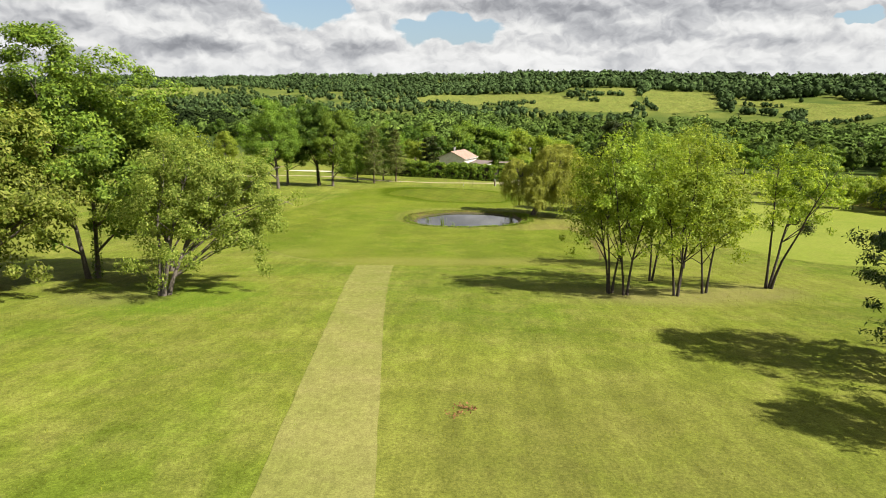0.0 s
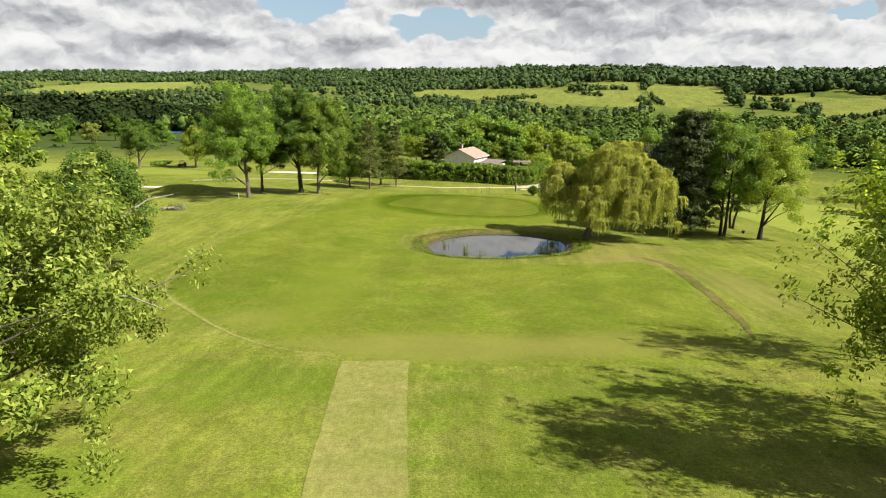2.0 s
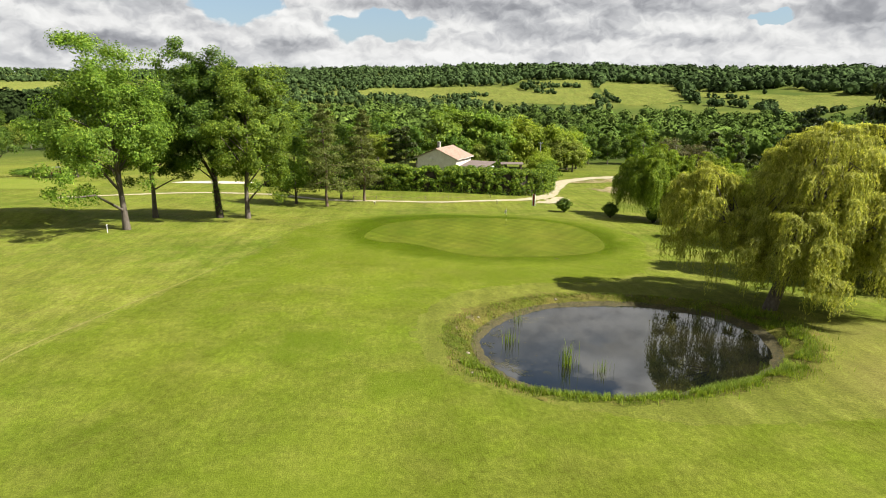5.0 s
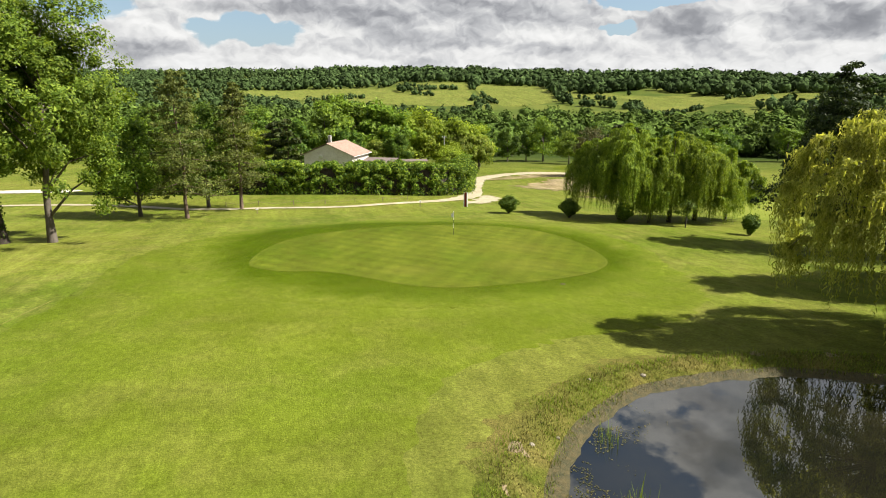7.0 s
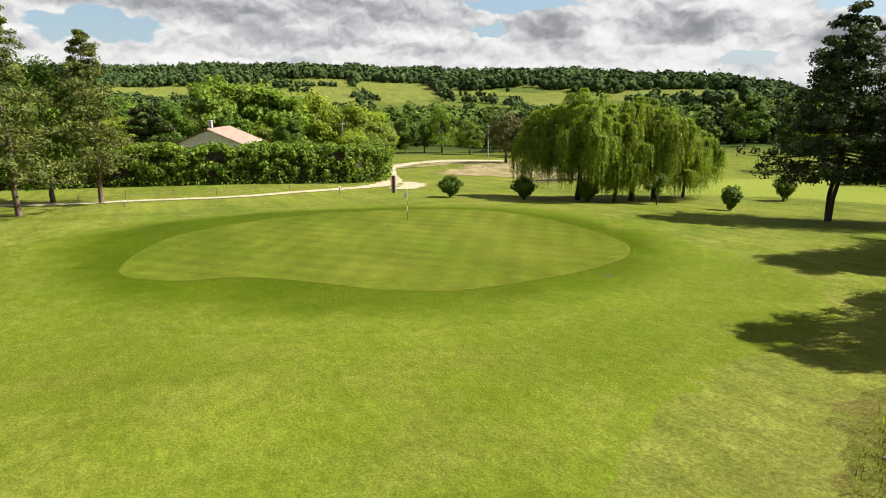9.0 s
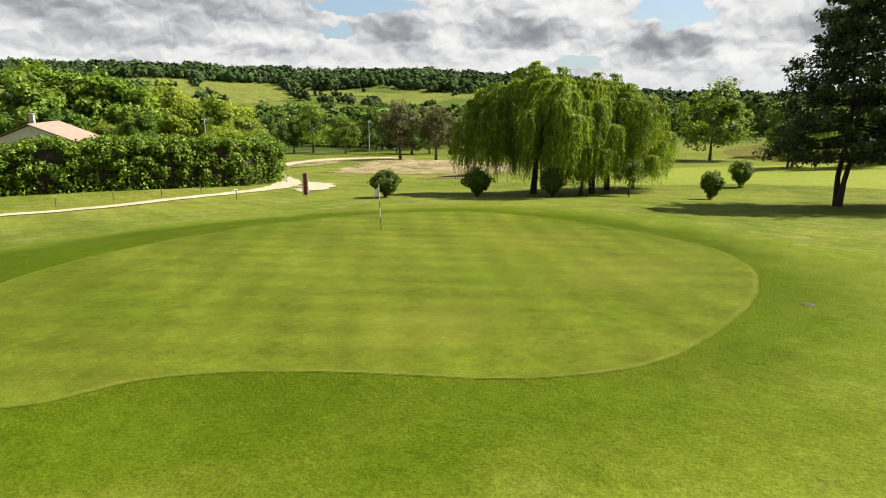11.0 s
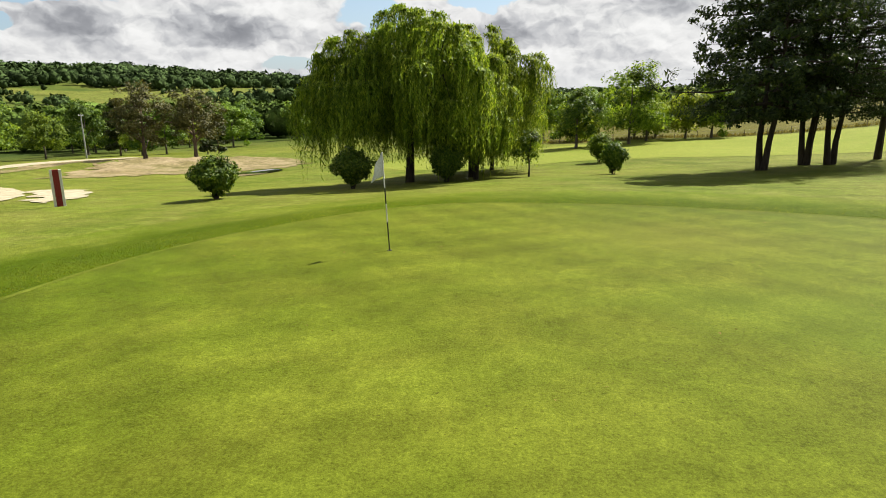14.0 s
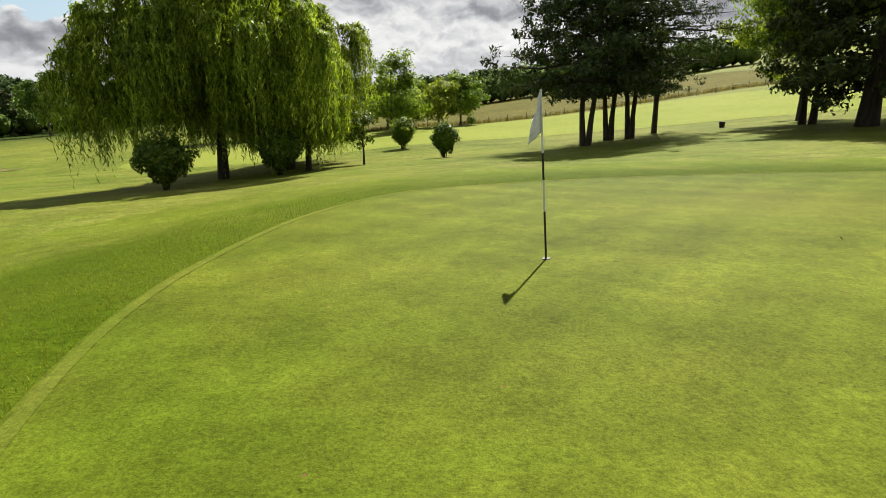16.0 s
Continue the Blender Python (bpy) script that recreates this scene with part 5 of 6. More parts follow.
# ---- marker post, stakes and ropes by the path ----
def build_markers():
    root = thing("marker_post", 13.7, 169.5, turn=-35, label="tall dark red and white painted timber post", category="post")
    for dx, m in ((-.2, PAINT_WHITE), (.2, PAINT_WHITE), (0, PAINT_RED)):
        bm = bmesh.new()
        box(bm, (.12 if dx else .28, .13 if dx else .11, 1.95), (dx, 0, .9), 0, .012)
        solid("board", bm, m, root)
    stakes = [(-16, 172.6), (-12.2, 173.2), (-8, 173.3), (-4, 173.6), (0, 174.6), (4, 176), (8, 178)]
    made = []
    for x, y in stakes:
        s = thing("stake", x, y, label="short timber stake holding a rope", category="stake", group="rope fence stakes")
        bm = bmesh.new()
        rod(bm, .04, .035, (0, 0, -.2), (0, 0, .6), 8)
        solid("post", bm, TIMBER, s)
        made.append(Vector((x, y, ground(x, y) + .52)))
    for a, b in zip(made, made[1:]):
        t = Tubes(5)
        t.add([a.lerp(b, k / 8) - Vector((0, 0, .28 * math.sin(math.pi * k / 8))) for k in range(9)], [.014] * 9)
        tagged(new("rope", t.mesh("rope", TIMBER)), "slack rope between timber stakes", "rope", "rope fence")
    for x, y, h, lab in ((7.5, 169.4, .8, "short post with a small white sign"), (-40.6, 138.6, .9, "white marker post on grass"), (-12.5, 166, .5, "short post with a small white sign")):
        s = thing("sign_post", x, y, label=lab, category="post")
        bm = bmesh.new()
        rod(bm, .045, .04, (0, 0, -.2), (0, 0, h), 8)
        solid("post", bm, TIMBER if h < .85 else PAINT_WHITE, s)
        bm = bmesh.new()
        box(bm, (.3 if h < .85 else .14, .05, .12), (0, 0, h), 0, .01)
        solid("plate", bm, PAINT_WHITE, s)
    s = thing("bin", 43.8, 122.4, label="small dark bin on grass", category="bin")
    bm = bmesh.new()
    rod(bm, .2, .24, (0, 0, 0), (0, 0, .42), 14)
    solid("body", bm, PAINT_BLACK, s)
    bm = bmesh.new()
    rod(bm, .26, .22, (0, 0, .42), (0, 0, .48), 14)
    solid("lid", bm, PAINT_BLACK, s)


build_markers()


def sprinkler(x, y):
    root = thing("sprinkler_cover", x, y, ground(x, y) + .03, label="round dark sprinkler cover sunk in turf", category="sprinkler")
    bm = bmesh.new()
    rod(bm, .15, .14, (0, 0, -.06), (0, 0, .012), 20)
    solid("lid", bm, MUD, root)
    bm = bmesh.new()
    rod(bm, .19, .19, (0, 0, -.06), (0, 0, .006), 20)
    solid("rim", bm, MUD, root)


sprinkler(5.55, 128.22)


# ---- house behind the hedge ----
def build_house():
    root = thing("house", 4.6, 224.0, turn=-32, label="low cream bungalow with pinkish clay tile roof", category="house")
    z = 0.0
    w, d, eave, ridge = 10.5, 9.0, 4.3, 6.5
    bm = bmesh.new()
    a = [bm.verts.new(p) for p in ((-w/2, -d/2, -1), (w/2, -d/2, -1), (w/2, -d/2, eave), (0, -d/2, ridge - .1), (-w/2, -d/2, eave))]
    b = [bm.verts.new((v.co.x, d/2, v.co.z)) for v in a]
    bm.faces.new(a)
    bm.faces.new(b[::-1])
    for i in range(5):
        bm.faces.new((a[i], b[i], b[(i+1) % 5], a[(i+1) % 5]))
    solid("wall", bm, RENDER_WALL, root, "cream rendered gable wall")
    for s in (-1, 1):
        L = math.hypot(w/2 + .5, ridge - eave)
        ang = math.atan2(ridge - eave, w/2)
        rows = 12
        for k in range(rows):
            f = (k + .5) / rows
            m = Matrix.LocRotScale((s * (w/2 + .55) * f, 0, ridge + .12 - (ridge - eave) * 1.1 * f), Euler((0, s * (ang + .03), 0)), (L / rows * 1.2, d + .9, .06))
            bm = bmesh.new()
            bmesh.ops.create_cube(bm, size=1.0, matrix=m)
            solid("tile_course", bm, TILE, root)
        bm = bmesh.new()
        rod(bm, .06, .06, (s * (w/2 + .6), -d/2 - .4, eave - .22), (s * (w/2 + .6), d/2 + .4, eave - .22), 8)
        solid("gutter", bm, PAINT_WHITE, root)
    bm = bmesh.new()
    box(bm, (.6, .6, 2.2), (-.9, -1.2, ridge + .2), 0, .02)
    ch = solid("chimney", bm, CONCRETE, root, "pale rendered chimney")
    bm = bmesh.new()
    box(bm, (.72, .72, .1), (-.9, -1.2, ridge + 1.33), 0, .02)
    solid("cap", bm, CONCRETE, ch)
    for x, wd in ((-3.2, 1.1), (2.6, 1.2)):
        bm = bmesh.new()
        box(bm, (wd, .12, 1.25), (x, -d/2, 1.6), 0, .01)
        fr = solid("window", bm, PAINT_WHITE, root)
        bm = bmesh.new()
        box(bm, (wd - .16, .04, 1.09), (x, -d/2 - .055, 1.6))
        solid("pane", bm, GLASS, fr)
    bm = bmesh.new()
    bmesh.ops.create_uvsphere(bm, u_segments=16, v_segments=8, radius=.42, matrix=Matrix.LocRotScale((-1.4, -d/2 - .3, 4.0), Euler((.3, 0, 0)), (1, .25, 1)))
    solid("satellite_dish", bm, PAINT_WHITE, root, "white satellite dish")
    bm = bmesh.new()
    box(bm, (6.5, 6.0, 2.6), (w/2 + 3.4, .6, .8))
    solid("annex", bm, RENDER_WALL, root)
    for k in range(8):
        bm = bmesh.new()
        bmesh.ops.create_cube(bm, size=1.0, matrix=Matrix.LocRotScale((w/2 + 3.4, .6 - 3.4 + 6.9 * (k + .5) / 8, 2.35 + .75 * (k + .5) / 8), Euler((.11, 0, 0)), (7.1, .98, .06)))
        solid("annex_tile_course", bm, TILE_DARK, root, "dark low-pitched tile roof")
    sh = thing("carport", 23.5, 232, turn=-10, label="open carport with a dark sheet roof", category="carport")
    for px, py in ((-2.5, -2), (2.5, -2), (-2.5, 2), (2.5, 2)):
        bm = bmesh.new()
        rod(bm, .07, .07, (px, py, -.4), (px, py, 2.7), 8)
        solid("post", bm, TIMBER, sh)
    bm = bmesh.new()
    for k in range(12):
        box(bm, (.5, 4.8, .05), (-2.75 + .5 * k, 0, 2.8 + (.02 if k % 2 else 0)))
    solid("roof", bm, TILE_DARK, sh)


build_house()


def utility_pole(x, y, h):
    root = thing("utility_pole", x, y, label="grey concrete power pole with a crossbar", category="pole")
    bm = bmesh.new()
    rod(bm, .16, .1, (0, 0, -.4), (0, 0, h), 10)
    solid("pole", bm, CONCRETE, root)
    bm = bmesh.new()
    box(bm, (1.1, .1, .1), (0, 0, h - .35))
    solid("crossbar", bm, METAL, root)
    for dx in (-.45, 0, .45):
        bm = bmesh.new()
        rod(bm, .04, .03, (dx, 0, h - .3), (dx, 0, h - .1), 8)
        solid("insulator", bm, PAINT_WHITE, root)


utility_pole(33.5, 241, 8.6)
utility_pole(78.0, 250, 9.0)


# ---- fence along the meadow ----
def build_fence():
    line = [(111, 170), (108, 150), (106, 132), (104.5, 112), (104, 92), (106, 76), (112, 60)]
    root = thing("fence", 108, 112, label="low timber post and wire fence along a meadow", category="fence")
    o = root.matrix_world.translation
    posts = []
    for (x0, y0), (x1, y1) in zip(line, line[1:]):
        n = int(math.hypot(x1 - x0, y1 - y0) / 3.2)
        posts += [(x0 + (x1 - x0) * k / n, y0 + (y1 - y0) * k / n) for k in range(n)]
    bm = bmesh.new()
    rod(bm, .06, .055, (0, 0, -.3), (0, 0, 1.1), 7)
    first = solid("post", bm, TIMBER, root)
    me = first.data
    for i, (x, y) in enumerate(posts):
        ob = first if i == 0 else part("post", me, root)
        ob.location = Vector((x, y, ground(x, y) + .1)) - o
    for h in (.45, .95):
        t = Tubes(4)
        t.add([Vector((x, y, ground(x, y) + .1 + h)) - o for x, y in posts], [.012] * len(posts))
        part("wire", t.mesh("wire", METAL), root)


build_fence()


# ---- dead wood, small cart, blue sheet, stones, reeds ----
def build_clutter():
    rng = np.random.default_rng(150)
    root = thing("brushwood_pile", -47.2, 126.2, label="pile of cut logs and dead brush on grass", category="brushwood")
    for k in range(5):
        bm = bmesh.new()
        a = rng.random() * 3
        d = Vector((math.cos(a), math.sin(a), .1)) * (.5 + .3 * rng.random())
        c = Vector((-1.2 + .5 * k * .8, rng.normal() * .3, .28 + .14 * (k % 2)))
        rod(bm, .17, .15, c - d, c + d, 10)
        solid("log", bm, DEAD, root)
    t = Tubes(4)
    for _ in range(70):
        p = Vector((.9 + rng.normal() * .6, rng.normal() * .6, .05))
        e = p + Vector((rng.normal() * .6, rng.normal() * .6, .5 + .7 * rng.random()))
        t.add([p, p.lerp(e, .5) + Vector((0, 0, .1)), e], [.03, .02, .006])
    part("brush", t.mesh("brush", DEAD), root)
    n = 500
    p = rng.normal(size=(n, 3)) * (.7, .6, .3) + (.2, 0, .5)
    p[:, 2] = np.abs(p[:, 2])
    part("leaves", leaf_cloud("leaves", p, .2 + 0 * p[:, 0], rng, OAK), root)
    # small red utility cart under the far tree
    cart = thing("utility_cart", -78.5, 206.5, turn=20, label="small red utility cart parked under a tree", category="cart")
    bm = bmesh.new()
    box(bm, (2.3, 1.2, .5), (0, 0, .6), 0, .08)
    box(bm, (.7, 1.1, .45), (.75, 0, 1.0), 0, .08)
    solid("body", bm, PAINT_RED, cart)
    bm = bmesh.new()
    box(bm, (1.5, 1.2, .07), (-.1, 0, 1.85), 0, .02)
    solid("roof", bm, PAINT_WHITE, cart)
    for px, py in ((-.7, -.5), (-.7, .5), (.5, -.5), (.5, .5)):
        bm = bmesh.new()
        rod(bm, .025, .025, (px, py, .8), (px, py, 1.83), 6)
        solid("post", bm, PAINT_BLACK, cart)
    for px in (-.75, .75):
        for py in (-.6, .6):
            bm = bmesh.new()
            rod(bm, .26, .26, (px, py - .1, .26), (px, py + .1, .26), 16)
            solid("wheel", bm, RUBBER, cart)
    put(bush("bush", 1.5, 3.0, 151, 1600, .3, SHRUB, "low wide green bush under trees"), -85, 207)
    patch("far_pond", loop_through([(-196, 424), (-184, 420), (-170, 424), (-172, 434), (-190, 436)], 1.5), 0.35, BLUE, 4.0, "bright blue sheet of distant water")
    patch("far_pond", loop_through([(40, 186.5), (44, 184), (52, 184.5), (54, 187.2), (47, 188.2)], .8), 0.07, WATER_MAT, 1.5, "small pond below an earth bank")
    # stones on the pond bank
    for k in range(9):
        a = math.pi * (0.55 + 0.75 * rng.random()) if k < 8 else rng.random() * 6.28
        q = 1.04 + 0.2 * rng.random()
        i = int(a / 6.2832 * 120) % 120
        c = Vector((POND[0], POND[1]))
        p = c + (Vector(POND_LINE[i]) - c) * q
        s = .05 + .09 * rng.random() ** 2.5
        bm = bmesh.new()
        bmesh.ops.create_icosphere(bm, subdivisions=2, radius=s)
        for v in bm.verts:
            v.co *= 1 + .35 * noise.noise(v.co * (2.2 / s) * .4 + Vector((k, 0, 0)))
            v.co.z *= .6
        ob = solid("stone", bm, STONE, None, "", False)
        ob.matrix_world = pose(p.x, p.y, ground(p.x, p.y) + .03 + s * .2, 0, 0, k * 40)
        tagged(ob, "pale weathered stone on a pond bank", "stone", "stones round the pond")
    # reeds
    for k, (x, y, n, h) in enumerate([(-0.9, 103.6, 46, 1.5), (0.9, 102.6, 30, .9), (-3.7, 107.2, 36, 1.0), (-2.2, 110.6, 26, .8), (9.6, 101.2, 40, .9), (11.6, 109.4, 40, 1.1), (10.8, 110.8, 30, 1.0)]):
        root = thing("reeds", x, y, WATER - .1, label="clump of tall green reeds in shallow water", category="reeds", group="reeds in the pond")
        for _ in range(n):
            ob = part("blade", REED_BLADES[int(rng.integers(3))], root)
            ob.matrix_local = pose(rng.normal() * .24, rng.normal() * .22, 0, 0, 0, rng.random() * 360) @ Matrix.Scale(h * (.55 + .6 * rng.random()), 4)
    # mats of weed in the shallows
    C, N = [], 1500
    while len(C) < N:
        a = rng.uniform(2.0, 3.9)
        q = 1.01 - abs(rng.normal()) * .11
        x, y = POND[0] + POND[2] * q * math.cos(a), POND[1] + POND[3] * q * math.sin(a)
        if noise.noise((x * .8, y * .8, 8)) + .4 * noise.noise((x * 3, y * 3, 1)) > .12 and pond_edge(x, y) < 1.02:
            C.append((x, y, WATER + .012 + .01 * rng.random()))
    C = np.array(C)
    tagged(new("pond_weed", leaf_cloud("pond_weed", C, .02 + .04 * rng.random(N), rng, TUFT, .8, 6.0)), "brownish floating weed in pond shallows", "weed", "", "stuff")
    # dry clay showing through the bank
    for a, q, s in ((2.35, 1.17, .3), (2.62, 1.16, .36), (2.85, 1.17, .26), (3.1, 1.15, .4), (3.3, 1.17, .3), (3.55, 1.19, .45), (1.2, 1.18, .45), (.9, 1.2, .4)):
        cx, cy = POND[0] + POND[2] * q * math.cos(a), POND[1] + POND[3] * q * math.sin(a)
        patch("bare_clay", loop_through([(cx + s * (1 + .5 * math.sin(3 * w_ + a * 9)) * math.cos(w_) * .7, cy + s * (1 + .4 * math.cos(2 * w_ + a * 5)) * math.sin(w_)) for w_ in (0, 1.05, 2.1, 3.15, 4.2, 5.25)], .08, .35), .03, CLAY, .2, "dry clay showing through a grassy bank")


def reed_blade(bend):
    v, f = [], []
    for i, t in enumerate((0, .4, .75, 1)):
        w = .018 * (1 - .9 * t)
        v += [(bend * t * t, -w, t), (bend * t * t, w, t)]
    return mesh_from("blade", v, [(2*i, 2*i + 1, 2*i + 3, 2*i + 2) for i in range(3)], REED)


REED_BLADES = [reed_blade(b) for b in (.04, .12, .22)]
build_clutter()


def grass_blades(name, pts, h, rng, mat, label, slim=.09):
    """Upright tapering blades at the points, bent by chance."""
    n = len(pts)
    a = rng.random(n) * 2 * math.pi
    d = np.stack([np.cos(a), np.sin(a), 0 * a], 1)
    s = np.stack([-np.sin(a), np.cos(a), 0 * a], 1)
    hh = (np.asarray(h) * (.5 + .8 * rng.random(n)))[:, None]
    up = np.array([0, 0, 1.0])
    w = hh * slim
    verts = np.stack([pts - s * w, pts + s * w, pts + d * hh * .22 + up * hh * .6 + s * w * .6, pts + d * hh * .22 + up * hh * .6 - s * w * .6, pts + d * hh * .6 + up * hh], 1).reshape(-1, 3)
    b = np.arange(n)[:, None] * 5
    faces = np.concatenate([b + [0, 1, 2], b + [0, 2, 3], b + [3, 2, 4]], 1).reshape(-1, 3)
    return tagged(new(name, mesh_from(name, verts, faces, mat)), label, "grass", "", "stuff")


def build_grass():
    rng = np.random.default_rng(160)
    c = np.array([POND[0], POND[1]])
    line = np.array(POND_LINE)
    # a lush belt along the near shore, sparse tufts round the rest
    k = rng.integers(0, 120, 56000)
    ang = k / 120 * 2 * math.pi
    lush = (np.sin(ang - 3.6) > -.1)
    q = np.where(lush, 1.05 + .10 * np.abs(rng.normal(size=len(k))), 1.0 + .24 * rng.random(len(k)))
    keep = np.where(lush, rng.random(len(k)) < .7, rng.random(len(k)) < .36)
    xy = c + (line[k] - c) * q[:, None] + rng.normal(size=(len(k), 2)) * .12
    xy, l2 = xy[keep], lush[keep]
    thin = np.array([noise.noise((x * .7, y * .7, 3)) > -.12 for x, y in xy])
    xy, l2 = xy[thin], l2[thin]
    pts = np.array([(x, y, ground(x, y) + .02) for x, y in xy])
    grass_blades("bank_grass", pts, np.where(l2, .30, .17), rng, TALL, "long lush grass along a pond shore", .05)
    # short dry tufts down to the water
    k = rng.integers(0, 120, 20000)
    xy = c + (line[k] - c) * (1.0 + .20 * rng.random(len(k)) ** .8)[:, None] + rng.normal(size=(len(k), 2)) * .15
    thin = np.array([noise.noise((x * 1.1, y * 1.1, 7)) > -.3 for x, y in xy])
    pts = np.array([(x, y, max(ground(x, y), WATER - .05) + .03) for x, y in xy[thin]])
    grass_blades("bank_tufts", pts, .10, rng, TUFT, "short brownish tufts on a pond bank", .11)
    # longer blades at the edge of the green, thinning outwards
    edge = np.array(loop_through(GREEN_EDGE, 0.4))
    mid = np.array([0.3, 140.0])
    k = rng.integers(0, len(edge), 34000)
    away = edge[k] - mid
    away /= np.linalg.norm(away, axis=1, keepdims=True)
    xy = edge[k] + away * (rng.random(len(k)) ** 1.6 * 2.0)[:, None] + rng.normal(size=(len(k), 2)) * .14
    keep = np.array([not inside(x, y, GREEN_EDGE) for x, y in xy])
    pts = np.array([(x, y, ground(x, y) + .02) for x, y in xy[keep]])
    grass_blades("fringe_grass", pts, .038, rng, BLADE, "short grass blades round the putting green")
    # tufts in the rough beside the strip
    n = 46000
    y = 8 + 58 * rng.random(n) ** 1.15
    x = -34 + 66 * rng.random(n)
    mid_x = -2.9 - .082 * (y - 8)
    ok = (np.abs(x - mid_x) > 1.95) & (np.abs(x + 5) < 14 + .55 * y)
    pts = np.array([(a, b, ground(a, b)) for a, b in zip(x[ok], y[ok])])
    grass_blades("rough_grass", pts, .085, rng, BLADE, "unmown grass tufts beside a mown strip")
    # wild margin of the meadow
    n = 5000
    y = 60 + rng.random(n) * 112
    x = 105 + 4 * rng.random(n) ** 2 + .0018 * (y - 110) ** 2
    pts = np.array([(a, b, ground(a, b) + .08) for a, b in zip(x, y)])
    grass_blades("meadow_margin", pts, .55, rng, DRY_BLADE, "tall wild grass along a fence")


build_grass()


# ---- fallen leaves ----
def build_litter():
    rng = np.random.default_rng(170)
    for x, y, s in ((-0.4, 21.4, .55), (-0.1, 22.1, .4), (0.35, 21.9, .3)):
        root = thing("dead_branch", x, y, label="rust-brown dead leafy twig on grass", category="twig")
        p = rng.normal(size=(30, 3)) * (s * .45, s * .35, .02) + (0, 0, .08)
        part("leaves", leaf_cloud("leaves", p, .12 + 0 * p[:, 0], rng, RUST), root)
    xy = np.stack([rng.random(120) * 26 - 12, 129 + rng.random(120) * 20], 1)
    pts = np.array([(x, y, ground(x, y) + .09) for x, y in xy])
    tagged(new("fallen_leaves", leaf_cloud("fallen_leaves", pts, .022 + .03 * rng.random(120), rng, RUST, .6, 3.0)), "scattered tiny dead leaves on turf", "leaves", "", "stuff")


build_litter()


# ---- woodland ----
def build_woods():
    rng = np.random.default_rng(200)
    kinds = []
    for k, (h, r, m, n) in enumerate([(11, 5.0, WOODS, 2890), (13, 5.8, OAK, 3400), (10, 5.2, LIME, 2890), (12, 4.8, OAK_DEEP, 2890), (9, 4.6, ROBINIA, 2550)]):
        t = broadleaf("tree", h, r, h * .12, n, .66, 210 + k, m, girth=.25, clumps=60, limbs=3, spread=.27, label="leafy tree at the edge of a wood")
        tagged(t, group="trees of the wood")
        kinds.append(t)
    dark = conifer("tree", 13, 3.8, 1.2, 1700, .95, 220, CEDAR, tiers=14, clump=1.3, aspect=.6, label="dark conifer at the edge of a wood")
    tagged(dark, group="trees of the wood")
    kinds.append(dark)
    spots = []
    # behind the house and garden
    for x, y, k, s in [(-4.5, 238, 5, .85), (-7.5, 241, 5, .8), (-1.5, 240, 3, .9), (5, 246, 0, 1.42), (12, 249, 0, 1.5), (19, 247, 0, 1.42), (26, 252, 2, 1.5), (9, 240, 3, .8), (16, 240, 4, .75), (21, 238, 3, .7),
                       (31, 254, 2, 1.35), (37, 252, 2, 1.3), (42, 250, 2, 1.2), (46, 256, 2, 1.25), (51, 262, 0, 1.0), (26.5, 215, 2, .62), (40, 247, 4, 1.0), (45, 247, 4, .95), (29, 222, 2, .7), (27.6, 208, 0, .5), (-12, 246, 2, .9), (-20, 252, 0, 1.0),
                       (88, 276, 1, .8), (96, 262, 5, 1.0), (94, 253, 2, .75), (98, 250, 3, .8), (92, 250, 3, .7), (84, 225, 5, .62), (88, 226, 5, .6), (112, 290, 3, .9), (105, 284, 3, 1.1), (118, 286, 3, 1.1), (80, 292, 3, .9), (72, 290, 3, .9), (64, 288, 3, .8)]:
        spots.append((x, y, k, s))
    # trees along the meadow
    for x, y, k, s in [(106.5, 176.5, 1, 1.12), (88.5, 156.5, 3, .72), (92, 157, 2, .7), (92, 149, 1, .9), (100, 147, 2, .8), (104, 141, 2, .8), (108, 146, 4, .85), (106, 137, 0, .8), (113, 150, 2, .9), (118, 160, 0, .9), (125, 170, 0, 1.0)]:
        spots.append((x, y, k, s))
    tries = 0
    while len(spots) < 175 and tries < 6000:
        tries += 1
        az, d = radians(rng.uniform(-52, 70)), rng.uniform(235, 420)
        x, y = d * math.sin(az), d * math.cos(az)
        if -30 < x < 32 and y < 250 or 32 <= x < 110 and y < 285 or x < -45 and y < 225 + .18 * abs(x) + 40 or x > 110 and y < 205 + 40:
            continue
        if x < -60 and d < 330 and y < 330:
            continue
        if any((x - q[0])**2 + (y - q[1])**2 < 30 for q in spots):
            continue
        shade = noise.noise((x / 60, y / 60, 7))
        k = int(rng.integers(0, 5)) if shade < .25 else 5
        deep = az > radians(36) and x > 110
        spots.append((x, y, (3 if rng.random() < .8 else 5) if deep else k if rng.random() < .85 else 3, rng.uniform(.75, 1.15) * (1.35 if deep else 1)))
    for x, y, h in ((57.9, 212.2, 10.2), (61.4, 206.2, 9.6)):
        put(broadleaf("tree", h, 4.3, 1.8, 3600, .4, 230 + int(h), TAN_PINE, BARK_PINE, girth=.28, clumps=110, spread=.2, limbs=20, hollow=.3, label="browned round-headed pine on an earth bank"), x, y)
    used = set()
    for x, y, k, s in spots:
        ob = kinds[k] if k not in used else copy_thing(kinds[k], pose(0, 0, 0))
        used.add(k)
        put(ob, x, y, rng.uniform(0, 360), s)
    # the wooded valley and hillside beyond
    def clear(x, y, steps):
        return not any(inside(x * s, y * s, q) for q in CLEARINGS for s in steps)

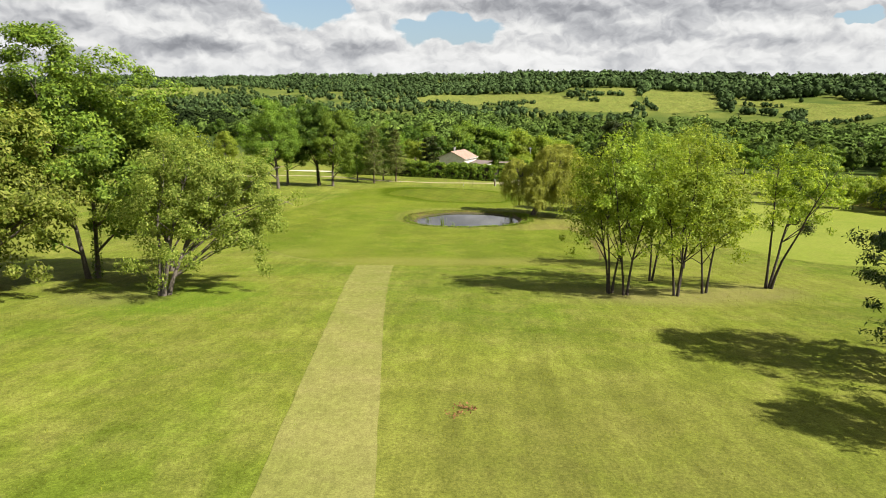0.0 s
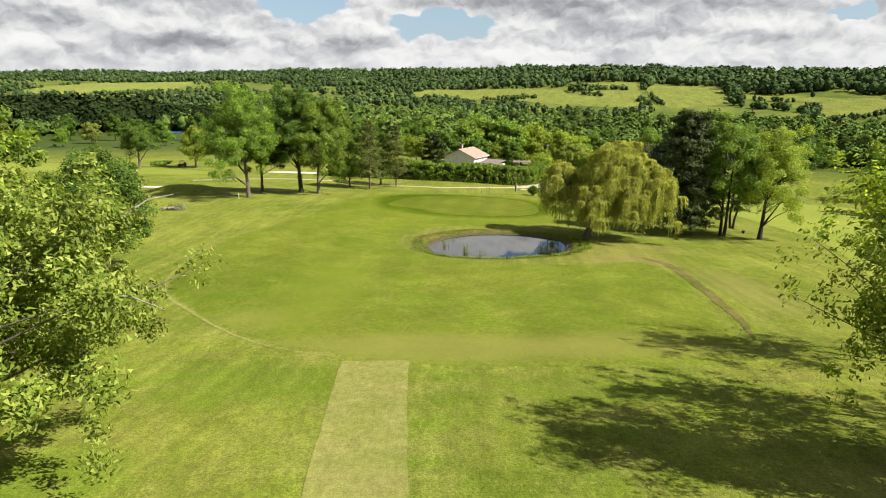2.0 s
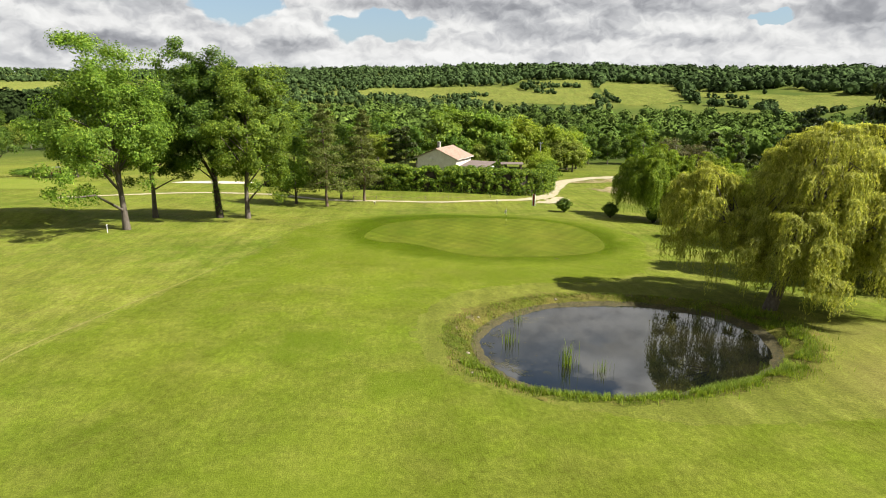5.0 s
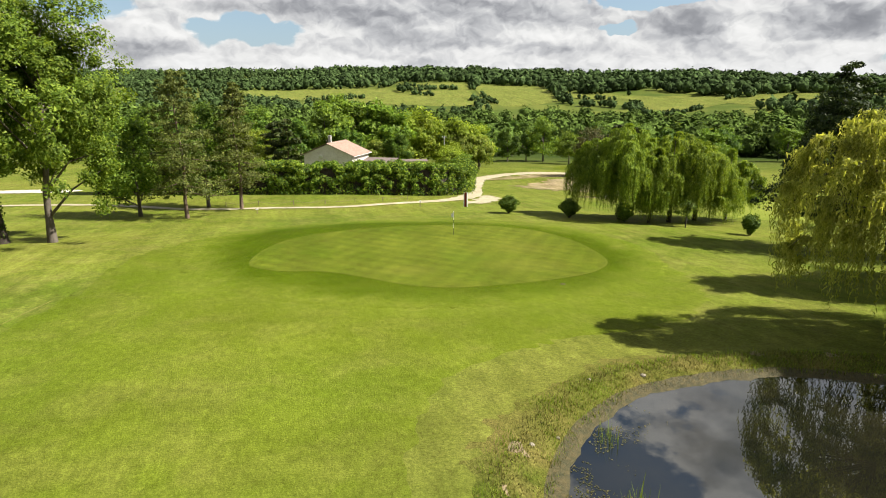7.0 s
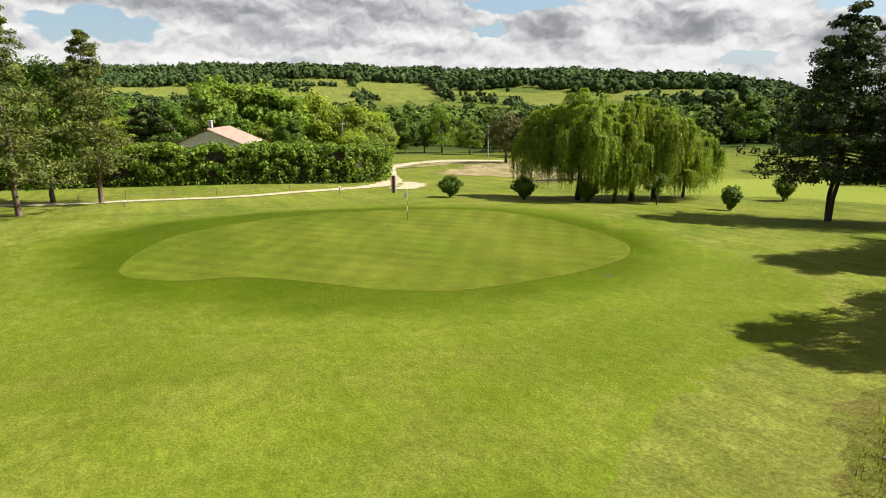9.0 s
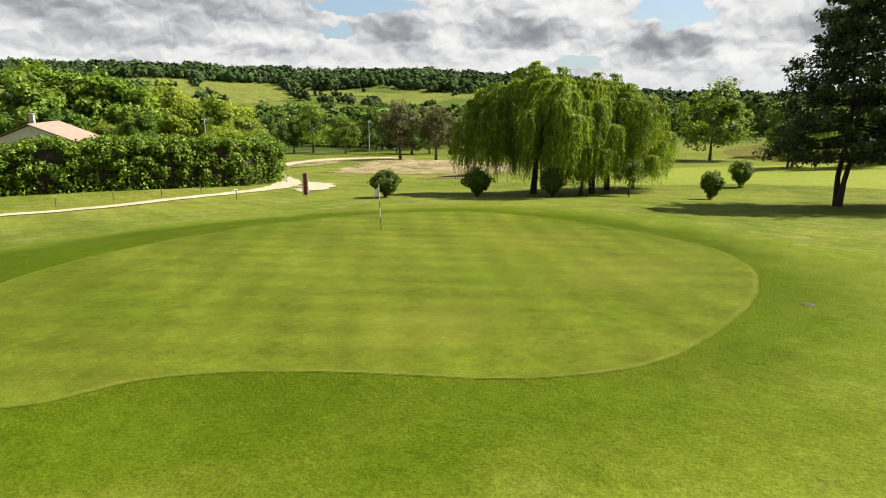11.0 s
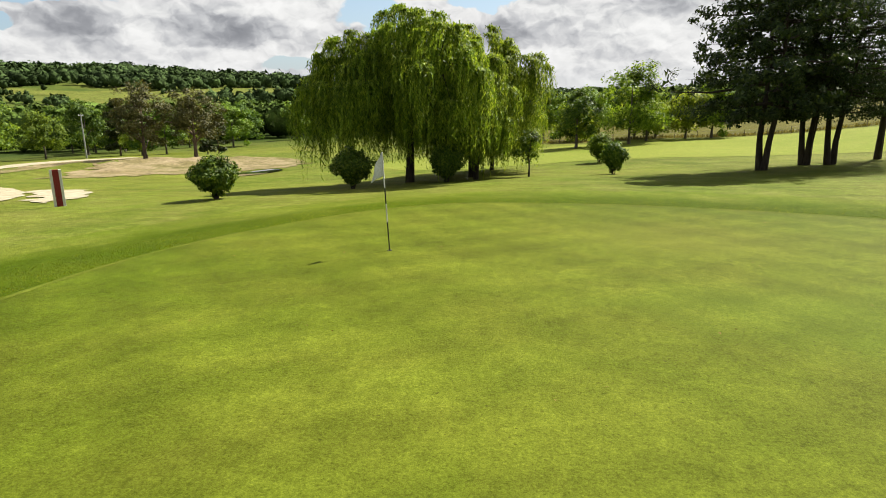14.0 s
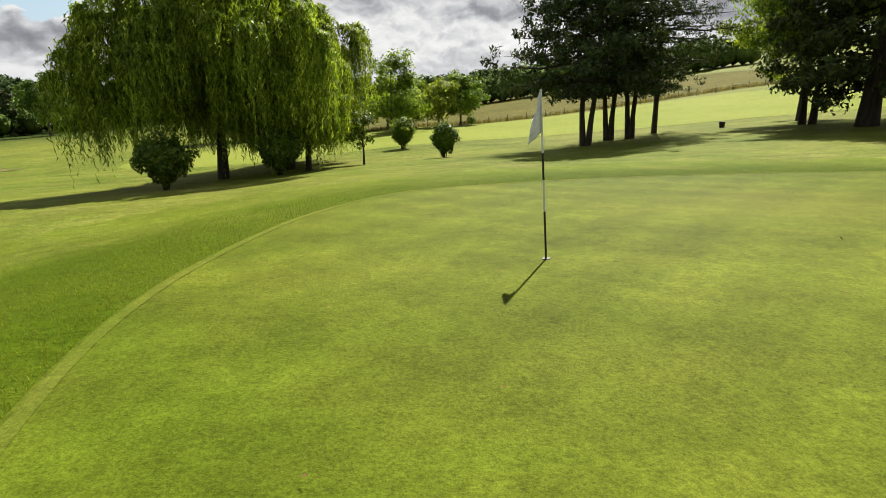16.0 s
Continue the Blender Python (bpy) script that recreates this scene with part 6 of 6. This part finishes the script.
    def wood(name, spots, sprays, size, mat, label):
        """Rounded crowns, each a dark core under a broken skin of leaf sprays."""
        bm = bmesh.new()
        bmesh.ops.create_icosphere(bm, subdivisions=1, radius=1.0)
        base = np.array([v.co[:] for v in bm.verts])
        tri = np.array([[v.index for v in f.verts] for f in bm.faces])
        bm.free()
        V, F, first = [], [], 0
        for x, y, h in spots:
            at = np.array((x, y, ground(x, y) + h * .46))
            wide = h * (.38 + .2 * rng.random())
            dims = np.array((wide, wide, h * .54))
            V.append(base * (.78 + .12 * rng.random(len(base)))[:, None] * dims + at)
            F.append(tri + first)
            first += len(base)
            d = unit(rng, sprays)
            d[:, 2] = np.where(d[:, 2] < -.35, -d[:, 2], d[:, 2])
            lump = np.array([noise.noise((q[0] * 1.9 + x, q[1] * 1.9 + y, q[2] * 1.9)) for q in d])
            c = d * (.86 + .16 * rng.random(sprays) + .34 * lump)[:, None] * dims + at
            n = d + (0, 0, .35) + .5 * rng.normal(size=d.shape)
            n /= np.linalg.norm(n, axis=1, keepdims=True)
            u = np.cross(n, rng.normal(size=d.shape))
            u /= np.linalg.norm(u, axis=1, keepdims=True)
            w = np.cross(n, u)
            k = (h * size * (.55 + .8 * rng.random(sprays)))[:, None]
            V.append(np.stack([c - u * k * .5 - w * k * .4, c + u * k * .5 - w * k * .4, c + w * k * .5 + u * k * .2 * rng.normal(size=k.shape)], 1).reshape(-1, 3))
            F.append(np.arange(3 * sprays).reshape(-1, 3) + first)
            first += 3 * sprays
        tagged(new(name, mesh_from(name, np.concatenate(V), np.concatenate(F), mat)), label, "woods", "", "stuff")

    spots = []
    while len(spots) < 3000:
        az, d = radians(rng.uniform(-56, 78)), rng.uniform(330, 650)
        x, y = d * math.sin(az), d * math.cos(az)
        if clear(x, y, (1.0, 1.06, 1.12) if d > 420 else (1.0,)) and not (x < -60 and d < 395) and not (-235 < x < -135 and y < 438) and noise.noise((x / 130, y / 130, 3)) > -.45:
            spots.append((x, y, 5.5 + 9 * rng.random() ** 1.3))
    wood("valley_woodland", spots, 76, .17, WOODS_NEAR, "dense dark green woods over a valley")
    # closed woods along the crest, copses and hedgerows below
    spots = []
    while len(spots) < 9000:
        az = rng.uniform(-56, 78)
        far = curve(CREST, az, 2)
        depth = .34 + .10 * noise.noise((az * .11, 2.0, 5.0)) + .05 * noise.noise((az * .5, 7.0, 5.0))
        d = far * (1.02 - depth * rng.random())
        x, y = d * math.sin(radians(az)), d * math.cos(radians(az))
        if clear(x, y, (1.0, 1.03)):
            spots.append((x, y, (5.5 + 8 * rng.random() ** 1.4) * (1 + .25 * noise.noise((az * .35, 1.0, 2.0))) * (1.25 if az > 14 else 1.0)))
    for _ in range(60000):
        if len(spots) >= 13000:
            break
        az = rng.uniform(-56, 78)
        d = rng.uniform(640, curve(CREST, az, 2) * .84)
        x, y = d * math.sin(radians(az)), d * math.cos(radians(az))
        if noise.noise((x / 110, y / 110, 3)) + .15 * noise.noise((x / 30, y / 30, 6)) > (.1 if az > 2 else -.16) and clear(x, y, (1.0, 1.04, 1.08)):
            spots.append((x, y, rng.uniform(6, 10)))
    for q in CLEARINGS:
        for x, y in loop_through(q, 3.2):
            if noise.noise((x / 60, y / 60, 9)) > .1:
                spots.append((x + rng.normal() * 2, y + rng.normal() * 2, rng.uniform(3, 7)))
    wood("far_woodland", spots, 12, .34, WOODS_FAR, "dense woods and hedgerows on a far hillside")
    # row of trees along the top of the meadow
    spots = [(205 + 14 * rng.random() + .15 * abs(q - 100), q, rng.uniform(7, 12)) for q in np.arange(20, 215, 1.5)]
    wood("meadow_trees", spots, 90, .16, WOODS_NEAR, "row of green trees along the top of a meadow")
    # dark belt of tall trees beyond the lake
    spots = []
    for _ in range(420):
        az, d = radians(rng.uniform(-42, -17)), rng.uniform(448, 490)
        h = (9 + 11 * rng.random()) * smooth(-16, -21, math.degrees(az)) * (1 - .35 * smooth(-27, -22, math.degrees(az))) + 4
        spots.append((-6 + d * math.sin(az), 37 + d * math.cos(az), h))
    wood("tree_belt", spots, 220, .11, WOODS_DARK, "belt of tall dark trees beyond a lake")


build_woods()
